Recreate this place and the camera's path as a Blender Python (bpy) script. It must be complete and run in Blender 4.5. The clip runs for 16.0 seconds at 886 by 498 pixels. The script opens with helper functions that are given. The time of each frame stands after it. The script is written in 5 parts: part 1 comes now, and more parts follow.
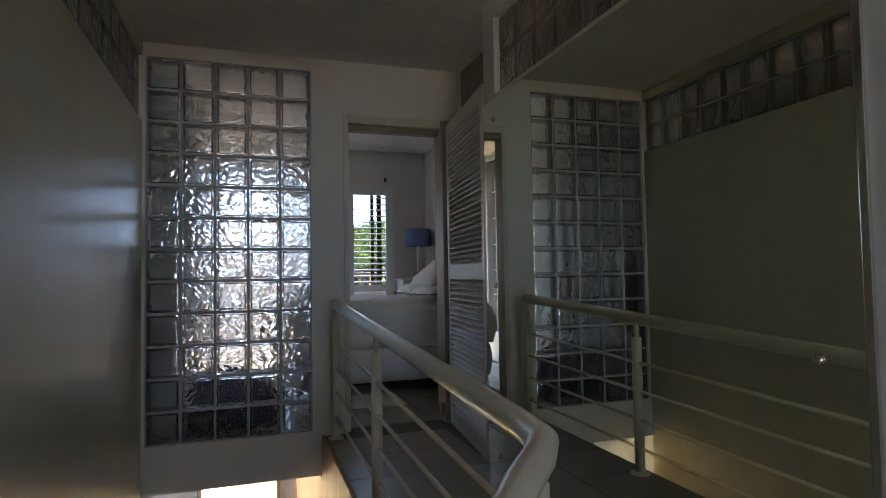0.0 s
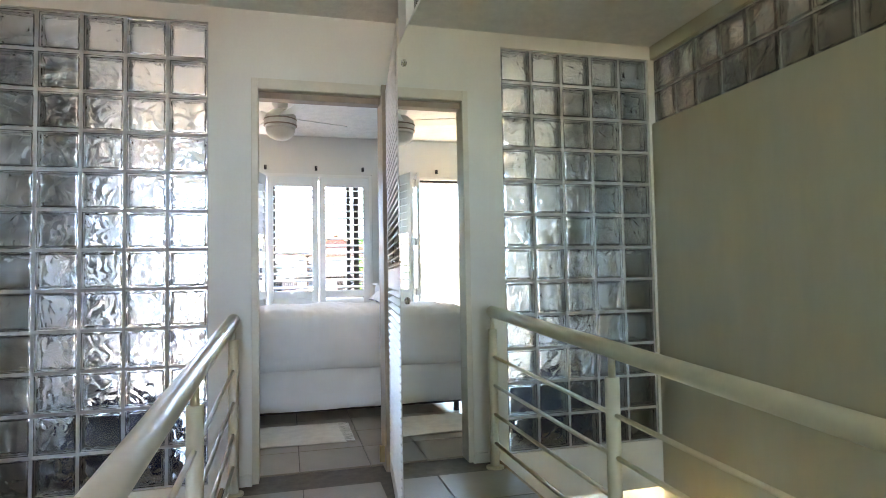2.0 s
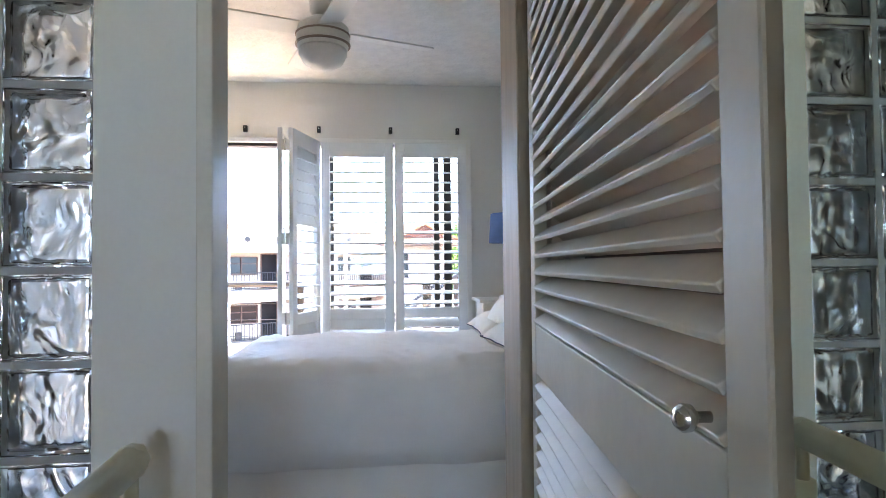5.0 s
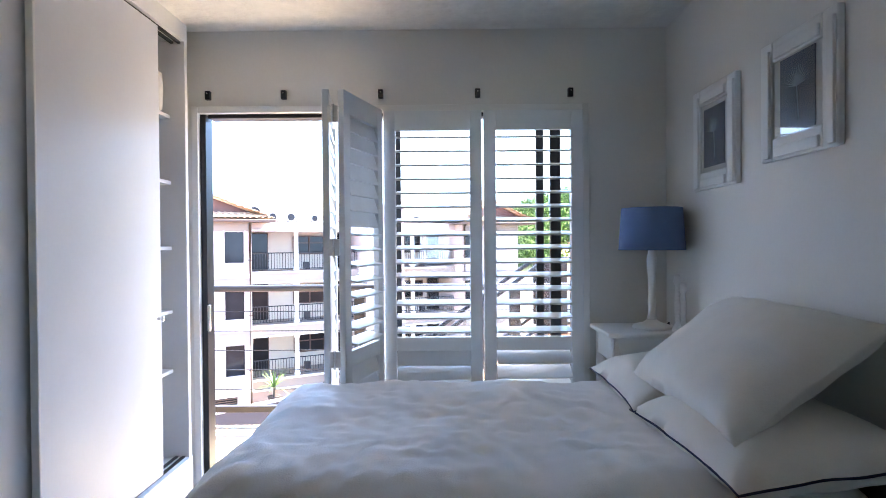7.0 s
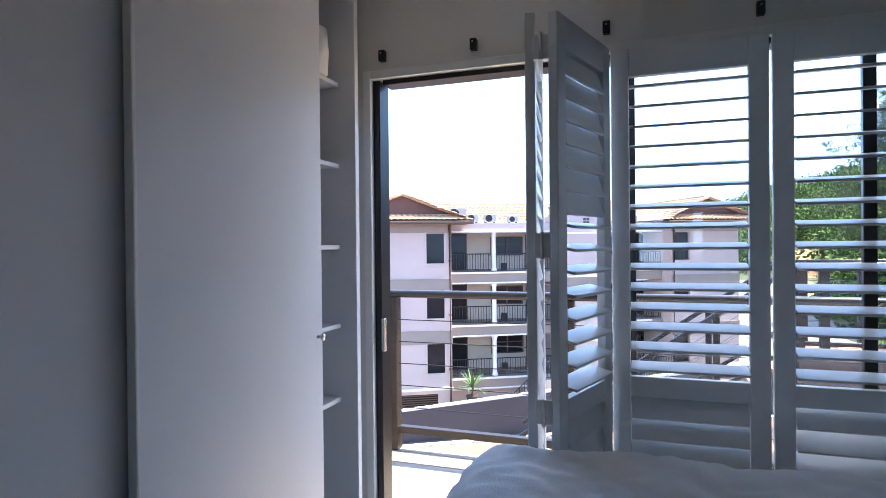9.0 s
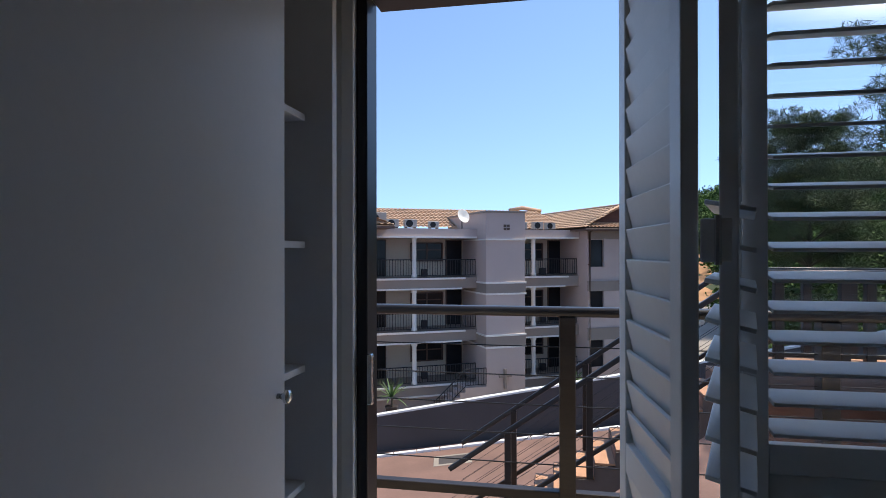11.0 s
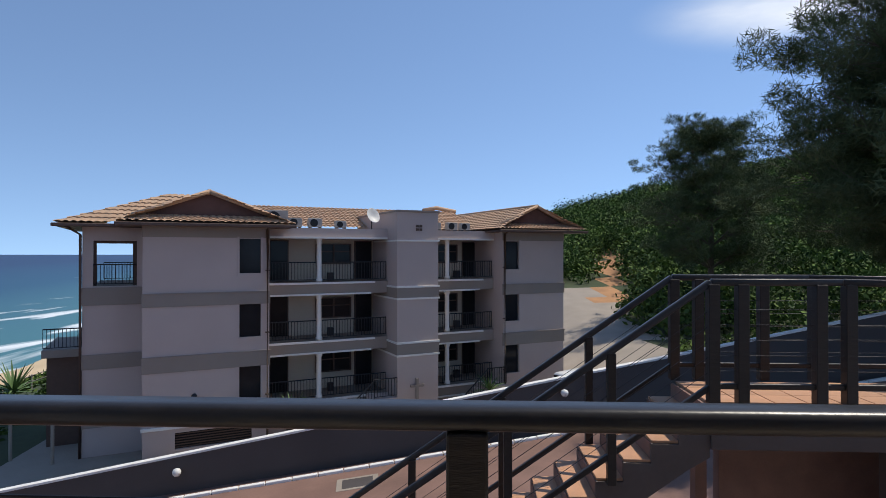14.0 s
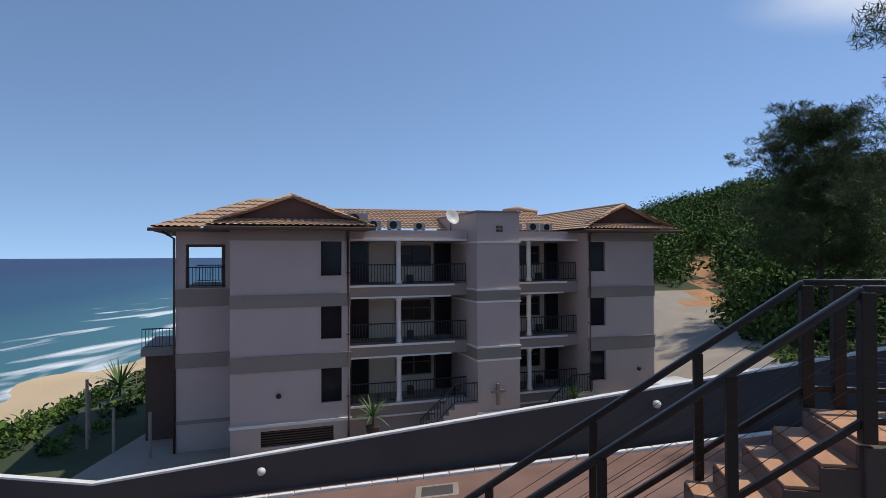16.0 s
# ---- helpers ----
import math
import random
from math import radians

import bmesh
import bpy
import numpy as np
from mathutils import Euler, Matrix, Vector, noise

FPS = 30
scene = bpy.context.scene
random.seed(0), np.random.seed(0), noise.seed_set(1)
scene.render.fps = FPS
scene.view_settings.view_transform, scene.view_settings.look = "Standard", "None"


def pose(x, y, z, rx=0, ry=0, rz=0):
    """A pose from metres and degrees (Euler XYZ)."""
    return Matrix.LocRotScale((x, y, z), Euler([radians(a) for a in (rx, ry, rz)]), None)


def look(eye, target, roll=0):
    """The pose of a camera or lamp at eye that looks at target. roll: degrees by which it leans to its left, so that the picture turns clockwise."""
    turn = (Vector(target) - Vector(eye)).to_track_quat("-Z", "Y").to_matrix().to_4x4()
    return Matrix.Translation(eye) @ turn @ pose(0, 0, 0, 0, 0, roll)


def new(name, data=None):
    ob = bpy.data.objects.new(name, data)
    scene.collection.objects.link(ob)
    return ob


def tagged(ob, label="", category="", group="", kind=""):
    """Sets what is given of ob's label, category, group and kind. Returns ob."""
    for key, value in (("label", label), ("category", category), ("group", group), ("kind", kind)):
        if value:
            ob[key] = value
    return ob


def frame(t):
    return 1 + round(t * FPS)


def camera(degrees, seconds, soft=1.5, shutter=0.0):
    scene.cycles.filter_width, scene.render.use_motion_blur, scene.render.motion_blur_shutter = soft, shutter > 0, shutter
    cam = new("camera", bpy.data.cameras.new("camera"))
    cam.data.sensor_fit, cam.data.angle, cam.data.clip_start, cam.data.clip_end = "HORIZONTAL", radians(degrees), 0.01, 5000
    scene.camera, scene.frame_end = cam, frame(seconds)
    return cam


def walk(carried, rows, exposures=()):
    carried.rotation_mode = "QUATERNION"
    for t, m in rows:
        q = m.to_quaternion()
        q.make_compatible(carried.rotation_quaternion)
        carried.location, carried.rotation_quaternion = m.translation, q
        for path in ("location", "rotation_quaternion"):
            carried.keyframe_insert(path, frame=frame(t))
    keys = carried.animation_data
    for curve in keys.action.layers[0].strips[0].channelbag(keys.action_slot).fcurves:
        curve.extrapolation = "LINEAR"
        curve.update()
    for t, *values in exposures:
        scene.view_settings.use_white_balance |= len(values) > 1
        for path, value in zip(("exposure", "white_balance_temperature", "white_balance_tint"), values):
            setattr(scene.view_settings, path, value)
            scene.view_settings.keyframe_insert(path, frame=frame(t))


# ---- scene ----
cam = camera(73.7, 16.0, 0.7)

# the walk: landing and bedroom in the turned plan, then the balcony
METRES, EYE, TURN = 7.0, 1.05, -18.5
ROWS = [
    (0.0, 0.0, 0.0, 0.0, 0.04, 2.54, 0.96),
    (0.5, 0.011, 0.0369, 0.0041, -0.83, 2.4, 0.97),
    (1.0, 0.0361, 0.068, 0.0038, -0.75, 2.42, 1.03),
    (1.5, 0.0651, 0.0989, 0.0043, 0.31, 2.6, 1.16),
    (2.0, 0.0793, 0.1371, 0.0042, 3.82, 2.61, 1.01),
    (2.5, 0.0828, 0.1752, 0.0076, 6.09, 2.58, 0.93),
    (3.0, 0.0797, 0.226, 0.0085, 8.58, 2.73, 0.82),
    (3.5, 0.0667, 0.2734, 0.0102, 11.16, 2.73, 0.67),
    (4.0, 0.0528, 0.3224, 0.0125, 12.02, 2.79, 0.65),
    (6.5, -0.0332, 0.5331, 0.0535, 15.56, -0.62, 0.43),
    (7.0, -0.046, 0.5652, 0.0554, 18.82, -0.62, 0.44),
    (7.5, -0.0534, 0.5953, 0.055, 24.37, -0.54, 0.62),
    (8.0, -0.062, 0.6212, 0.0539, 32.06, -0.4, 0.68),
    (8.5, -0.084, 0.6455, 0.0543, 36.59, -0.33, 0.64),
    (9.0, -0.1102, 0.6697, 0.0532, 37.71, -0.33, 0.57),
]
OUT = [
    (10.3, 0.21, 5.09, 1.41, 14.5, -0.1, 0.3),
    (11.5, 0.205, 5.67, 1.40, 8.22, 0.36, 0.0),
    (12.0, 0.212, 5.98, 1.41, 5.84, 0.36, 0.0),
    (12.5, 0.204, 6.30, 1.42, 5.03, 0.36, 0.0),
    (13.0, 0.235, 6.73, 1.42, 4.63, 0.36, 0.0),
    (13.5, 0.27, 7.00, 1.42, 3.5, 0.36, 0.0),
    (14.0, 0.27, 7.33, 1.42, 2.82, 0.36, 0.0),
    (14.5, 0.27, 7.59, 1.42, 1.77, 0.36, 0.0),
    (15.0, 0.27, 7.81, 1.42, 1.06, 0.45, 0.0),
    (15.5, 0.26, 7.95, 1.42, 2.08, 0.5, 0.1),
    (16.0, 0.25, 8.07, 1.42, 10.68, 0.55, 0.3),
]
path = [(t, pose(0, 0, EYE, 0, 0, TURN) @ pose(METRES * x, METRES * y, METRES * z, 90 + pitch, roll, yaw)) for t, x, y, z, yaw, pitch, roll in ROWS]
path += [(t, pose(x, y, z, 90 + pitch, roll, yaw)) for t, x, y, z, yaw, pitch, roll in OUT]
EXPOSURES = [(0.0, 3.6, 8800, 14), (0.5, 4.5, 8800, 12), (1.0, 5.25, 8800, 10), (1.5, 5.7, 8700, 10), (2.0, 5.95, 8700, 10), (3.0, 6.05, 8600, 11), (4.2, 5.7, 8400, 11), (6.3, 4.95, 7700, 11), (7.0, 4.5, 7300, 11), (8.0, 3.65, 7100, 10), (9.2, 2.92, 6800, 9), (11.3, 0.9, 6900, 8), (12.5, 0.75, 6900, 8), (13.0, 0.7, 7000, 8), (14.5, 0.25, 6900, 8), (16.0, 0.2, 6900, 8)]
walk(cam, path, EXPOSURES)

# ---- light ----
world = bpy.data.worlds.new("sky")
scene.world = world
world.use_nodes = True
wn, wl = world.node_tree.nodes, world.node_tree.links
sky = wn.new("ShaderNodeTexSky")
sky.sky_type, sky.sun_disc = "NISHITA", False
SUN_TO = Vector((0.42, 0.22, 0.88)).normalized()
sky.sun_elevation = math.asin(SUN_TO.z)
sky.sun_rotation = math.atan2(SUN_TO.x, SUN_TO.y)
sky.altitude, sky.air_density, sky.dust_density, sky.ozone_density = 1500, 0.95, 0.0, 3.5
# the clear air over the sea keeps its blue almost down to the horizon
sky_at, sky_up = wn.new("ShaderNodeTexCoord"), wn.new("ShaderNodeVectorMath")
sky_up.operation = "ADD"
sky_up.inputs[1].default_value = (0.0, 0.0, 0.16)
wl.new(sky_at.outputs["Generated"], sky_up.inputs[0])
wl.new(sky_up.outputs[0], sky.inputs["Vector"])
# one thin fair-weather cloud high over the hill, frayed by noise
cloud_at, cloud_off, cloud_size, cloud_far, cloud_fade, cloud_noise, cloud_low, cloud_mix = (wn.new("ShaderNode" + k) for k in ("TexCoord", "VectorMath", "VectorMath", "VectorMath", "MapRange", "TexNoise", "Math", "Mix"))
cloud_off.operation, cloud_size.operation, cloud_far.operation = "SUBTRACT", "MULTIPLY", "LENGTH"
cloud_off.inputs[1].default_value = (0.47, 0.81, 0.345)
cloud_size.inputs[1].default_value = (4.2, 4.2, 17.0)
wl.new(cloud_at.outputs["Generated"], cloud_off.inputs[0])
wl.new(cloud_off.outputs[0], cloud_size.inputs[0])
wl.new(cloud_size.outputs[0], cloud_far.inputs[0])
wl.new(cloud_far.outputs["Value"], cloud_fade.inputs["Value"])
cloud_fade.interpolation_type = "SMOOTHSTEP"
cloud_fade.inputs["From Min"].default_value, cloud_fade.inputs["From Max"].default_value = 1.1, 0.1
cloud_noise.inputs["Scale"].default_value, cloud_noise.inputs["Detail"].default_value = 1.6, 5.0
wl.new(cloud_size.outputs[0], cloud_noise.inputs["Vector"])
cloud_low.operation = "MULTIPLY"
wl.new(cloud_fade.outputs[0], cloud_low.inputs[0])
wl.new(cloud_noise.outputs[0], cloud_low.inputs[1])
cloud_mix.data_type = "RGBA"
cloud_mix.inputs[7].default_value = (6.5, 6.6, 6.8, 1)
wl.new(cloud_low.outputs[0], cloud_mix.inputs[0])
wl.new(sky.outputs[0], cloud_mix.inputs[6])
wl.new(cloud_mix.outputs[2], wn["Background"].inputs["Color"])
wn["Background"].inputs["Strength"].default_value = 0.15

sun = new("sun", bpy.data.lights.new("sun", "SUN"))
sun.data.energy, sun.data.angle, sun.data.color = 3.0, radians(0.55), (1.0, 0.95, 0.88)
sun.matrix_world = Matrix.Translation((0, 0, 60)) @ SUN_TO.to_track_quat("Z", "Y").to_matrix().to_4x4()


def area(name, eye, target, w, h, power, color=(1, 1, 1)):
    lamp = new(name, bpy.data.lights.new(name, "AREA"))
    lamp.data.shape, lamp.data.size, lamp.data.size_y = "RECTANGLE", w, h
    lamp.data.energy, lamp.data.color = power, color
    lamp.matrix_world = look(eye, target)
    return lamp


# daylight in the balcony opening and in the lower window, and an added fill behind the first eye
area("balcony_daylight", (0.66, 6.968, 1.1), (0.66, 5.0, 1.1), 1.75, 1.9, 0.3, (0.9, 0.96, 1.0))
# fill through an unseen window, added to brighten the landing's door wall
area("south_landing_fill", (0.45, -2.22, 1.55), (0.45, 2.0, 1.3), 1.1, 1.0, 0.40, (1.0, 0.97, 0.88))
area("lower_window_daylight", (-0.1, 6.75, -1.2), (-0.1, 5.0, -1.2), 1.0, 1.6, 16, (1.0, 0.93, 0.82))


# ---- materials ----
def mat(name, color, rough=0.6, metal=0.0, scale=6.0, vary=0.12, bump=0.1, fine=60.0, random_hue=0.0, trans=0.0, ior=1.45, streak=(1, 1, 1)):
    """A surface with stains and grain at two scales, fine relief and, where asked, a tone of its own per piece."""
    m = bpy.data.materials.new(name)
    m.use_nodes = True
    n, l = m.node_tree.nodes, m.node_tree.links
    b = n["Principled BSDF"]
    b.inputs["Roughness"].default_value, b.inputs["Metallic"].default_value = rough, metal
    b.inputs["Transmission Weight"].default_value, b.inputs["IOR"].default_value = trans, ior
    tc, mp = n.new("ShaderNodeTexCoord"), n.new("ShaderNodeMapping")
    mp.inputs["Scale"].default_value = streak
    l.new(tc.outputs["Object"], mp.inputs["Vector"])
    big, small = n.new("ShaderNodeTexNoise"), n.new("ShaderNodeTexNoise")
    big.inputs["Scale"].default_value, small.inputs["Scale"].default_value = scale, fine
    big.inputs["Detail"].default_value, small.inputs["Detail"].default_value = 6.0, 3.0
    l.new(mp.outputs[0], big.inputs["Vector"])
    l.new(mp.outputs[0], small.inputs["Vector"])
    mix = n.new("ShaderNodeMath")
    mix.operation = "MULTIPLY_ADD"
    mix.inputs[1].default_value = 0.35
    l.new(small.outputs[0], mix.inputs[0])
    l.new(big.outputs[0], mix.inputs[2])
    if random_hue:
        info, add = n.new("ShaderNodeObjectInfo"), n.new("ShaderNodeMath")
        add.operation = "MULTIPLY_ADD"
        add.inputs[1].default_value = random_hue
        l.new(info.outputs["Random"], add.inputs[0])
        l.new(mix.outputs[0], add.inputs[2])
        mix = add
    ramp = n.new("ShaderNodeMapRange")
    ramp.inputs["From Min"].default_value, ramp.inputs["From Max"].default_value = 0.35, 1.0 + random_hue
    ramp.inputs["To Min"].default_value, ramp.inputs["To Max"].default_value = 1 - vary, 1 + vary
    l.new(mix.outputs[0], ramp.inputs["Value"])
    tint = n.new("ShaderNodeVectorMath")
    tint.operation = "SCALE"
    tint.inputs[0].default_value = color
    l.new(ramp.outputs[0], tint.inputs["Scale"])
    l.new(tint.outputs[0], b.inputs["Base Color"])
    if bump:
        bp = n.new("ShaderNodeBump")
        bp.inputs["Strength"].default_value, bp.inputs["Distance"].default_value = bump, 0.01
        l.new(mix.outputs[0], bp.inputs["Height"])
        l.new(bp.outputs[0], b.inputs["Normal"])
    return m


PLASTER = mat("white_plaster", (0.74, 0.73, 0.69), 0.75, scale=2.0, vary=0.06, bump=0.12, fine=90)
CEILING = mat("stippled_ceiling", (0.78, 0.77, 0.74), 0.9, scale=14, vary=0.08, bump=0.9, fine=45)
GLOSSY = mat("gloss_wall_paint", (0.53, 0.505, 0.40), 0.28, scale=3, vary=0.1, bump=0.18, fine=18, streak=(1, 1, 0.25))
WHITE = mat("white_paint", (0.80, 0.80, 0.77), 0.42, scale=5, vary=0.05, bump=0.06)
LAMINATE = mat("white_laminate", (0.74, 0.75, 0.76), 0.38, scale=3, vary=0.04, bump=0.03)
SHUTTER = mat("shutter_paint", (0.76, 0.78, 0.78), 0.38, scale=8, vary=0.05, bump=0.05)
CREAM = mat("cream_metal_paint", (0.72, 0.69, 0.56), 0.3, scale=9, vary=0.08, bump=0.05)
JAMB = mat("door_frame_paint", (0.66, 0.62, 0.54), 0.45, scale=7, vary=0.1, bump=0.08)
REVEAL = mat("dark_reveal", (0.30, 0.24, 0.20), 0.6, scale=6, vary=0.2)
TILE = mat("grey_floor_tile", (0.32, 0.28, 0.235), 0.3, scale=4, vary=0.18, bump=0.06, random_hue=0.15)
GROUT = mat("grout", (0.20, 0.185, 0.165), 0.9, scale=20, vary=0.2)
MORTAR = mat("block_mortar", (0.37, 0.38, 0.40), 0.7, scale=20, vary=0.15)
FABRIC = mat("white_cotton", (0.80, 0.80, 0.79), 0.9, scale=7, vary=0.05, bump=0.35, fine=220)
PILLOW = mat("pillow_cotton", (0.78, 0.76, 0.70), 0.9, scale=9, vary=0.06, bump=0.3, fine=220)
PIPING = mat("navy_piping", (0.02, 0.025, 0.06), 0.8)
RUG = mat("rug_wool", (0.74, 0.72, 0.68), 1.0, scale=15, vary=0.12, bump=0.8, fine=160)
DARKWOOD = mat("dark_bed_base", (0.03, 0.025, 0.02), 0.7)
LAMPBLUE = mat("blue_shade_cloth", (0.10, 0.17, 0.33), 0.85, scale=12, vary=0.1, bump=0.3, fine=250)
BLACK = mat("black_aluminium", (0.012, 0.012, 0.014), 0.35, scale=10, vary=0.2, bump=0.05)
CHROME = mat("chrome", (0.75, 0.75, 0.74), 0.18, metal=1.0, bump=0.0)
BRASS = mat("aged_brass", (0.45, 0.36, 0.2), 0.3, metal=1.0)
TIMBER = mat("dark_stained_timber", (0.022, 0.016, 0.013), 0.42, scale=5, vary=0.35, bump=0.25, fine=40, streak=(1, 1, 8))
RAILTOP = mat("dark_rail_paint", (0.024, 0.022, 0.023), 0.34, scale=8, vary=0.3, bump=0.12)
DECK = mat("weathered_deck", (0.46, 0.37, 0.28), 0.75, scale=3, vary=0.22, bump=0.3, fine=30, random_hue=0.3, streak=(0.6, 8, 8))
STUCCO = mat("pinkish_stucco", (0.50, 0.405, 0.365), 0.85, scale=0.5, vary=0.07, bump=0.25, fine=25)
STUCCO_DARK = mat("taupe_stucco_band", (0.285, 0.235, 0.20), 0.85, scale=0.6, vary=0.1, bump=0.2, fine=25)
# for pale columns, cornices and caps, and for the sunlit slab edges
STUCCO_LIGHT = mat("pale_and_sunlit_trim", (0.74, 0.71, 0.66), 0.8, scale=0.8, vary=0.06, bump=0.1)
ROOFTILE = mat("clay_roof_tile", (0.44, 0.29, 0.19), 0.8, scale=1.2, vary=0.35, bump=0.3, fine=14, random_hue=0.35)
FASCIA = mat("brown_fascia", (0.10, 0.06, 0.045), 0.6)
GABLE = mat("rust_gable_board", (0.13, 0.06, 0.045), 0.75, scale=3, vary=0.2)
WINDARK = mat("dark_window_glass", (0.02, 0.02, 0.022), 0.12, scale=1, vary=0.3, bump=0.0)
WINDARK.node_tree.nodes["Principled BSDF"].inputs["Specular IOR Level"].default_value = 0.18
GALLERY = mat("cream_gallery_wall", (0.62, 0.54, 0.43), 0.85, scale=0.6, vary=0.08, bump=0.15, fine=25)
# right post faces away from the window; that shade darkens its cream to tan
DOORPOST = mat("shaded_tan_door_post", (0.40, 0.335, 0.26), 0.5, scale=7, vary=0.15, bump=0.1, streak=(4, 4, 0.5))
IRON = mat("wrought_iron", (0.015, 0.015, 0.018), 0.5)
ROADWALL = mat("grey_road_wall", (0.070, 0.060, 0.058), 0.85, scale=0.4, vary=0.15, bump=0.3, fine=20)
COPING = mat("white_coping", (0.72, 0.71, 0.68), 0.8, scale=2, vary=0.12)
PAVING = mat("red_brick_paving", (0.20, 0.115, 0.09), 0.85, scale=0.6, vary=0.25, bump=0.3, fine=12)
TERRACOTTA = mat("terracotta_tread", (0.48, 0.25, 0.14), 0.6, scale=4, vary=0.3, bump=0.2, random_hue=0.3)
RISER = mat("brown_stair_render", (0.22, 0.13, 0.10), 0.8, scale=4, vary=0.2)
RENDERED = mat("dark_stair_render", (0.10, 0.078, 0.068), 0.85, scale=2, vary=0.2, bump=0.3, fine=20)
CONCRETE = mat("pale_concrete", (0.30, 0.255, 0.21), 0.85, scale=0.5, vary=0.15, bump=0.3, fine=12)
SAND = mat("beach_sand", (0.56, 0.42, 0.26), 0.95, scale=0.06, vary=0.15, bump=0.3, fine=3)
SOIL = mat("bush_floor", (0.045, 0.06, 0.025), 0.95, scale=0.15, vary=0.5, bump=0.5, fine=2)
EARTH = mat("red_earth", (0.40, 0.21, 0.10), 0.95, scale=0.4, vary=0.3, bump=0.5, fine=4)
BARK = mat("grey_bark", (0.10, 0.08, 0.06), 0.9, scale=3, vary=0.3, bump=0.5)
PLASTIC = mat("off_white_plastic", (0.70, 0.69, 0.65), 0.4)
CARPAINT = mat("white_car_paint", (0.75, 0.75, 0.75), 0.2)
RED = mat("red_enamel", (0.45, 0.02, 0.02), 0.4)
WOODPANEL = mat("pale_wood_panel", (0.42, 0.28, 0.16), 0.5, scale=3, vary=0.35, bump=0.1, fine=20, streak=(6, 6, 0.4))
PRINTBLUE = mat("blue_botanical_print", (0.035, 0.06, 0.12), 0.35, scale=5, vary=0.5)
PRINTPALE = mat("print_pale_ink", (0.35, 0.45, 0.55), 0.5)
MOUNT = mat("white_mount_card", (0.80, 0.80, 0.78), 0.8)
UNITGREY = mat("grey_unit_casing", (0.30, 0.30, 0.29), 0.5)
NAVY = mat("navy_canvas", (0.02, 0.03, 0.08), 0.9, scale=8, vary=0.2, bump=0.2)
CLAYPOT = mat("dark_plant_pot", (0.04, 0.03, 0.03), 0.6)


def leaf_mat(name, dark, light, rough=0.55):
    m = bpy.data.materials.new(name)
    m.use_nodes = True
    n, l = m.node_tree.nodes, m.node_tree.links
    b = n["Principled BSDF"]
    b.inputs["Roughness"].default_value, b.inputs["Specular IOR Level"].default_value = rough, 0.15
    geo, tc, noi = n.new("ShaderNodeNewGeometry"), n.new("ShaderNodeTexCoord"), n.new("ShaderNodeTexNoise")
    noi.inputs["Scale"].default_value, noi.inputs["Detail"].default_value = 0.28, 3
    l.new(tc.outputs["Object"], noi.inputs["Vector"])
    add = n.new("ShaderNodeMath")
    add.operation = "MULTIPLY_ADD"
    add.inputs[1].default_value = 0.3
    l.new(geo.outputs["Random Per Island"], add.inputs[0])
    l.new(noi.outputs[0], add.inputs[2])
    rng = n.new("ShaderNodeMapRange")
    rng.inputs["From Min"].default_value, rng.inputs["From Max"].default_value = 0.45, 0.95
    l.new(add.outputs[0], rng.inputs["Value"])
    mix = n.new("ShaderNodeMix")
    mix.data_type = "RGBA"
    mix.inputs[6].default_value, mix.inputs[7].default_value = (*dark, 1), (*light, 1)
    l.new(rng.outputs[0], mix.inputs[0])
    l.new(mix.outputs[2], b.inputs["Base Color"])
    return m


BUSH = leaf_mat("coastal_bush_leaves", (0.022, 0.045, 0.014), (0.15, 0.23, 0.05), 0.8)
NEEDLE = leaf_mat("casuarina_needles", (0.045, 0.07, 0.03), (0.14, 0.17, 0.08), 0.8)
ALOE = leaf_mat("strappy_leaves", (0.04, 0.08, 0.03), (0.14, 0.22, 0.08))


def glass_mat(name, color, wavy=0.0, rough=0.0):
    m = bpy.data.materials.new(name)
    m.use_nodes = True
    n, l = m.node_tree.nodes, m.node_tree.links
    b = n["Principled BSDF"]
    b.inputs["Base Color"].default_value = (*color, 1)
    b.inputs["Transmission Weight"].default_value, b.inputs["Roughness"].default_value, b.inputs["IOR"].default_value = 1.0, rough, 1.45
    if wavy:
        tc, noi, bp, info, off = (n.new("ShaderNode" + k) for k in ("TexCoord", "TexNoise", "Bump", "ObjectInfo", "VectorMath"))
        l.new(tc.outputs["Object"], off.inputs[0])
        l.new(info.outputs["Location"], off.inputs[1])
        noi.inputs["Scale"].default_value, noi.inputs["Detail"].default_value, noi.inputs["Distortion"].default_value = 11, 0.5, 1.8
        l.new(off.outputs[0], noi.inputs["Vector"])
        bp.inputs["Strength"].default_value, bp.inputs["Distance"].default_value = wavy, 0.05
        l.new(noi.outputs[0], bp.inputs["Height"])
        l.new(bp.outputs[0], b.inputs["Normal"])
    return m


BLOCK = glass_mat("wavy_block_glass", (0.84, 0.88, 0.91), 0.45, 0.11)
# strip glass: the dimness of the space behind is put into its tint
BLOCK_DIM = glass_mat("dim_block_glass", (0.72, 0.73, 0.71), 0.4, 0.22)
PANE = glass_mat("clear_pane", (1, 1, 1))
MIRROR = mat("silvered_mirror", (0.77, 0.81, 0.71), 0.015, metal=1.0, bump=0.0, vary=0.02)


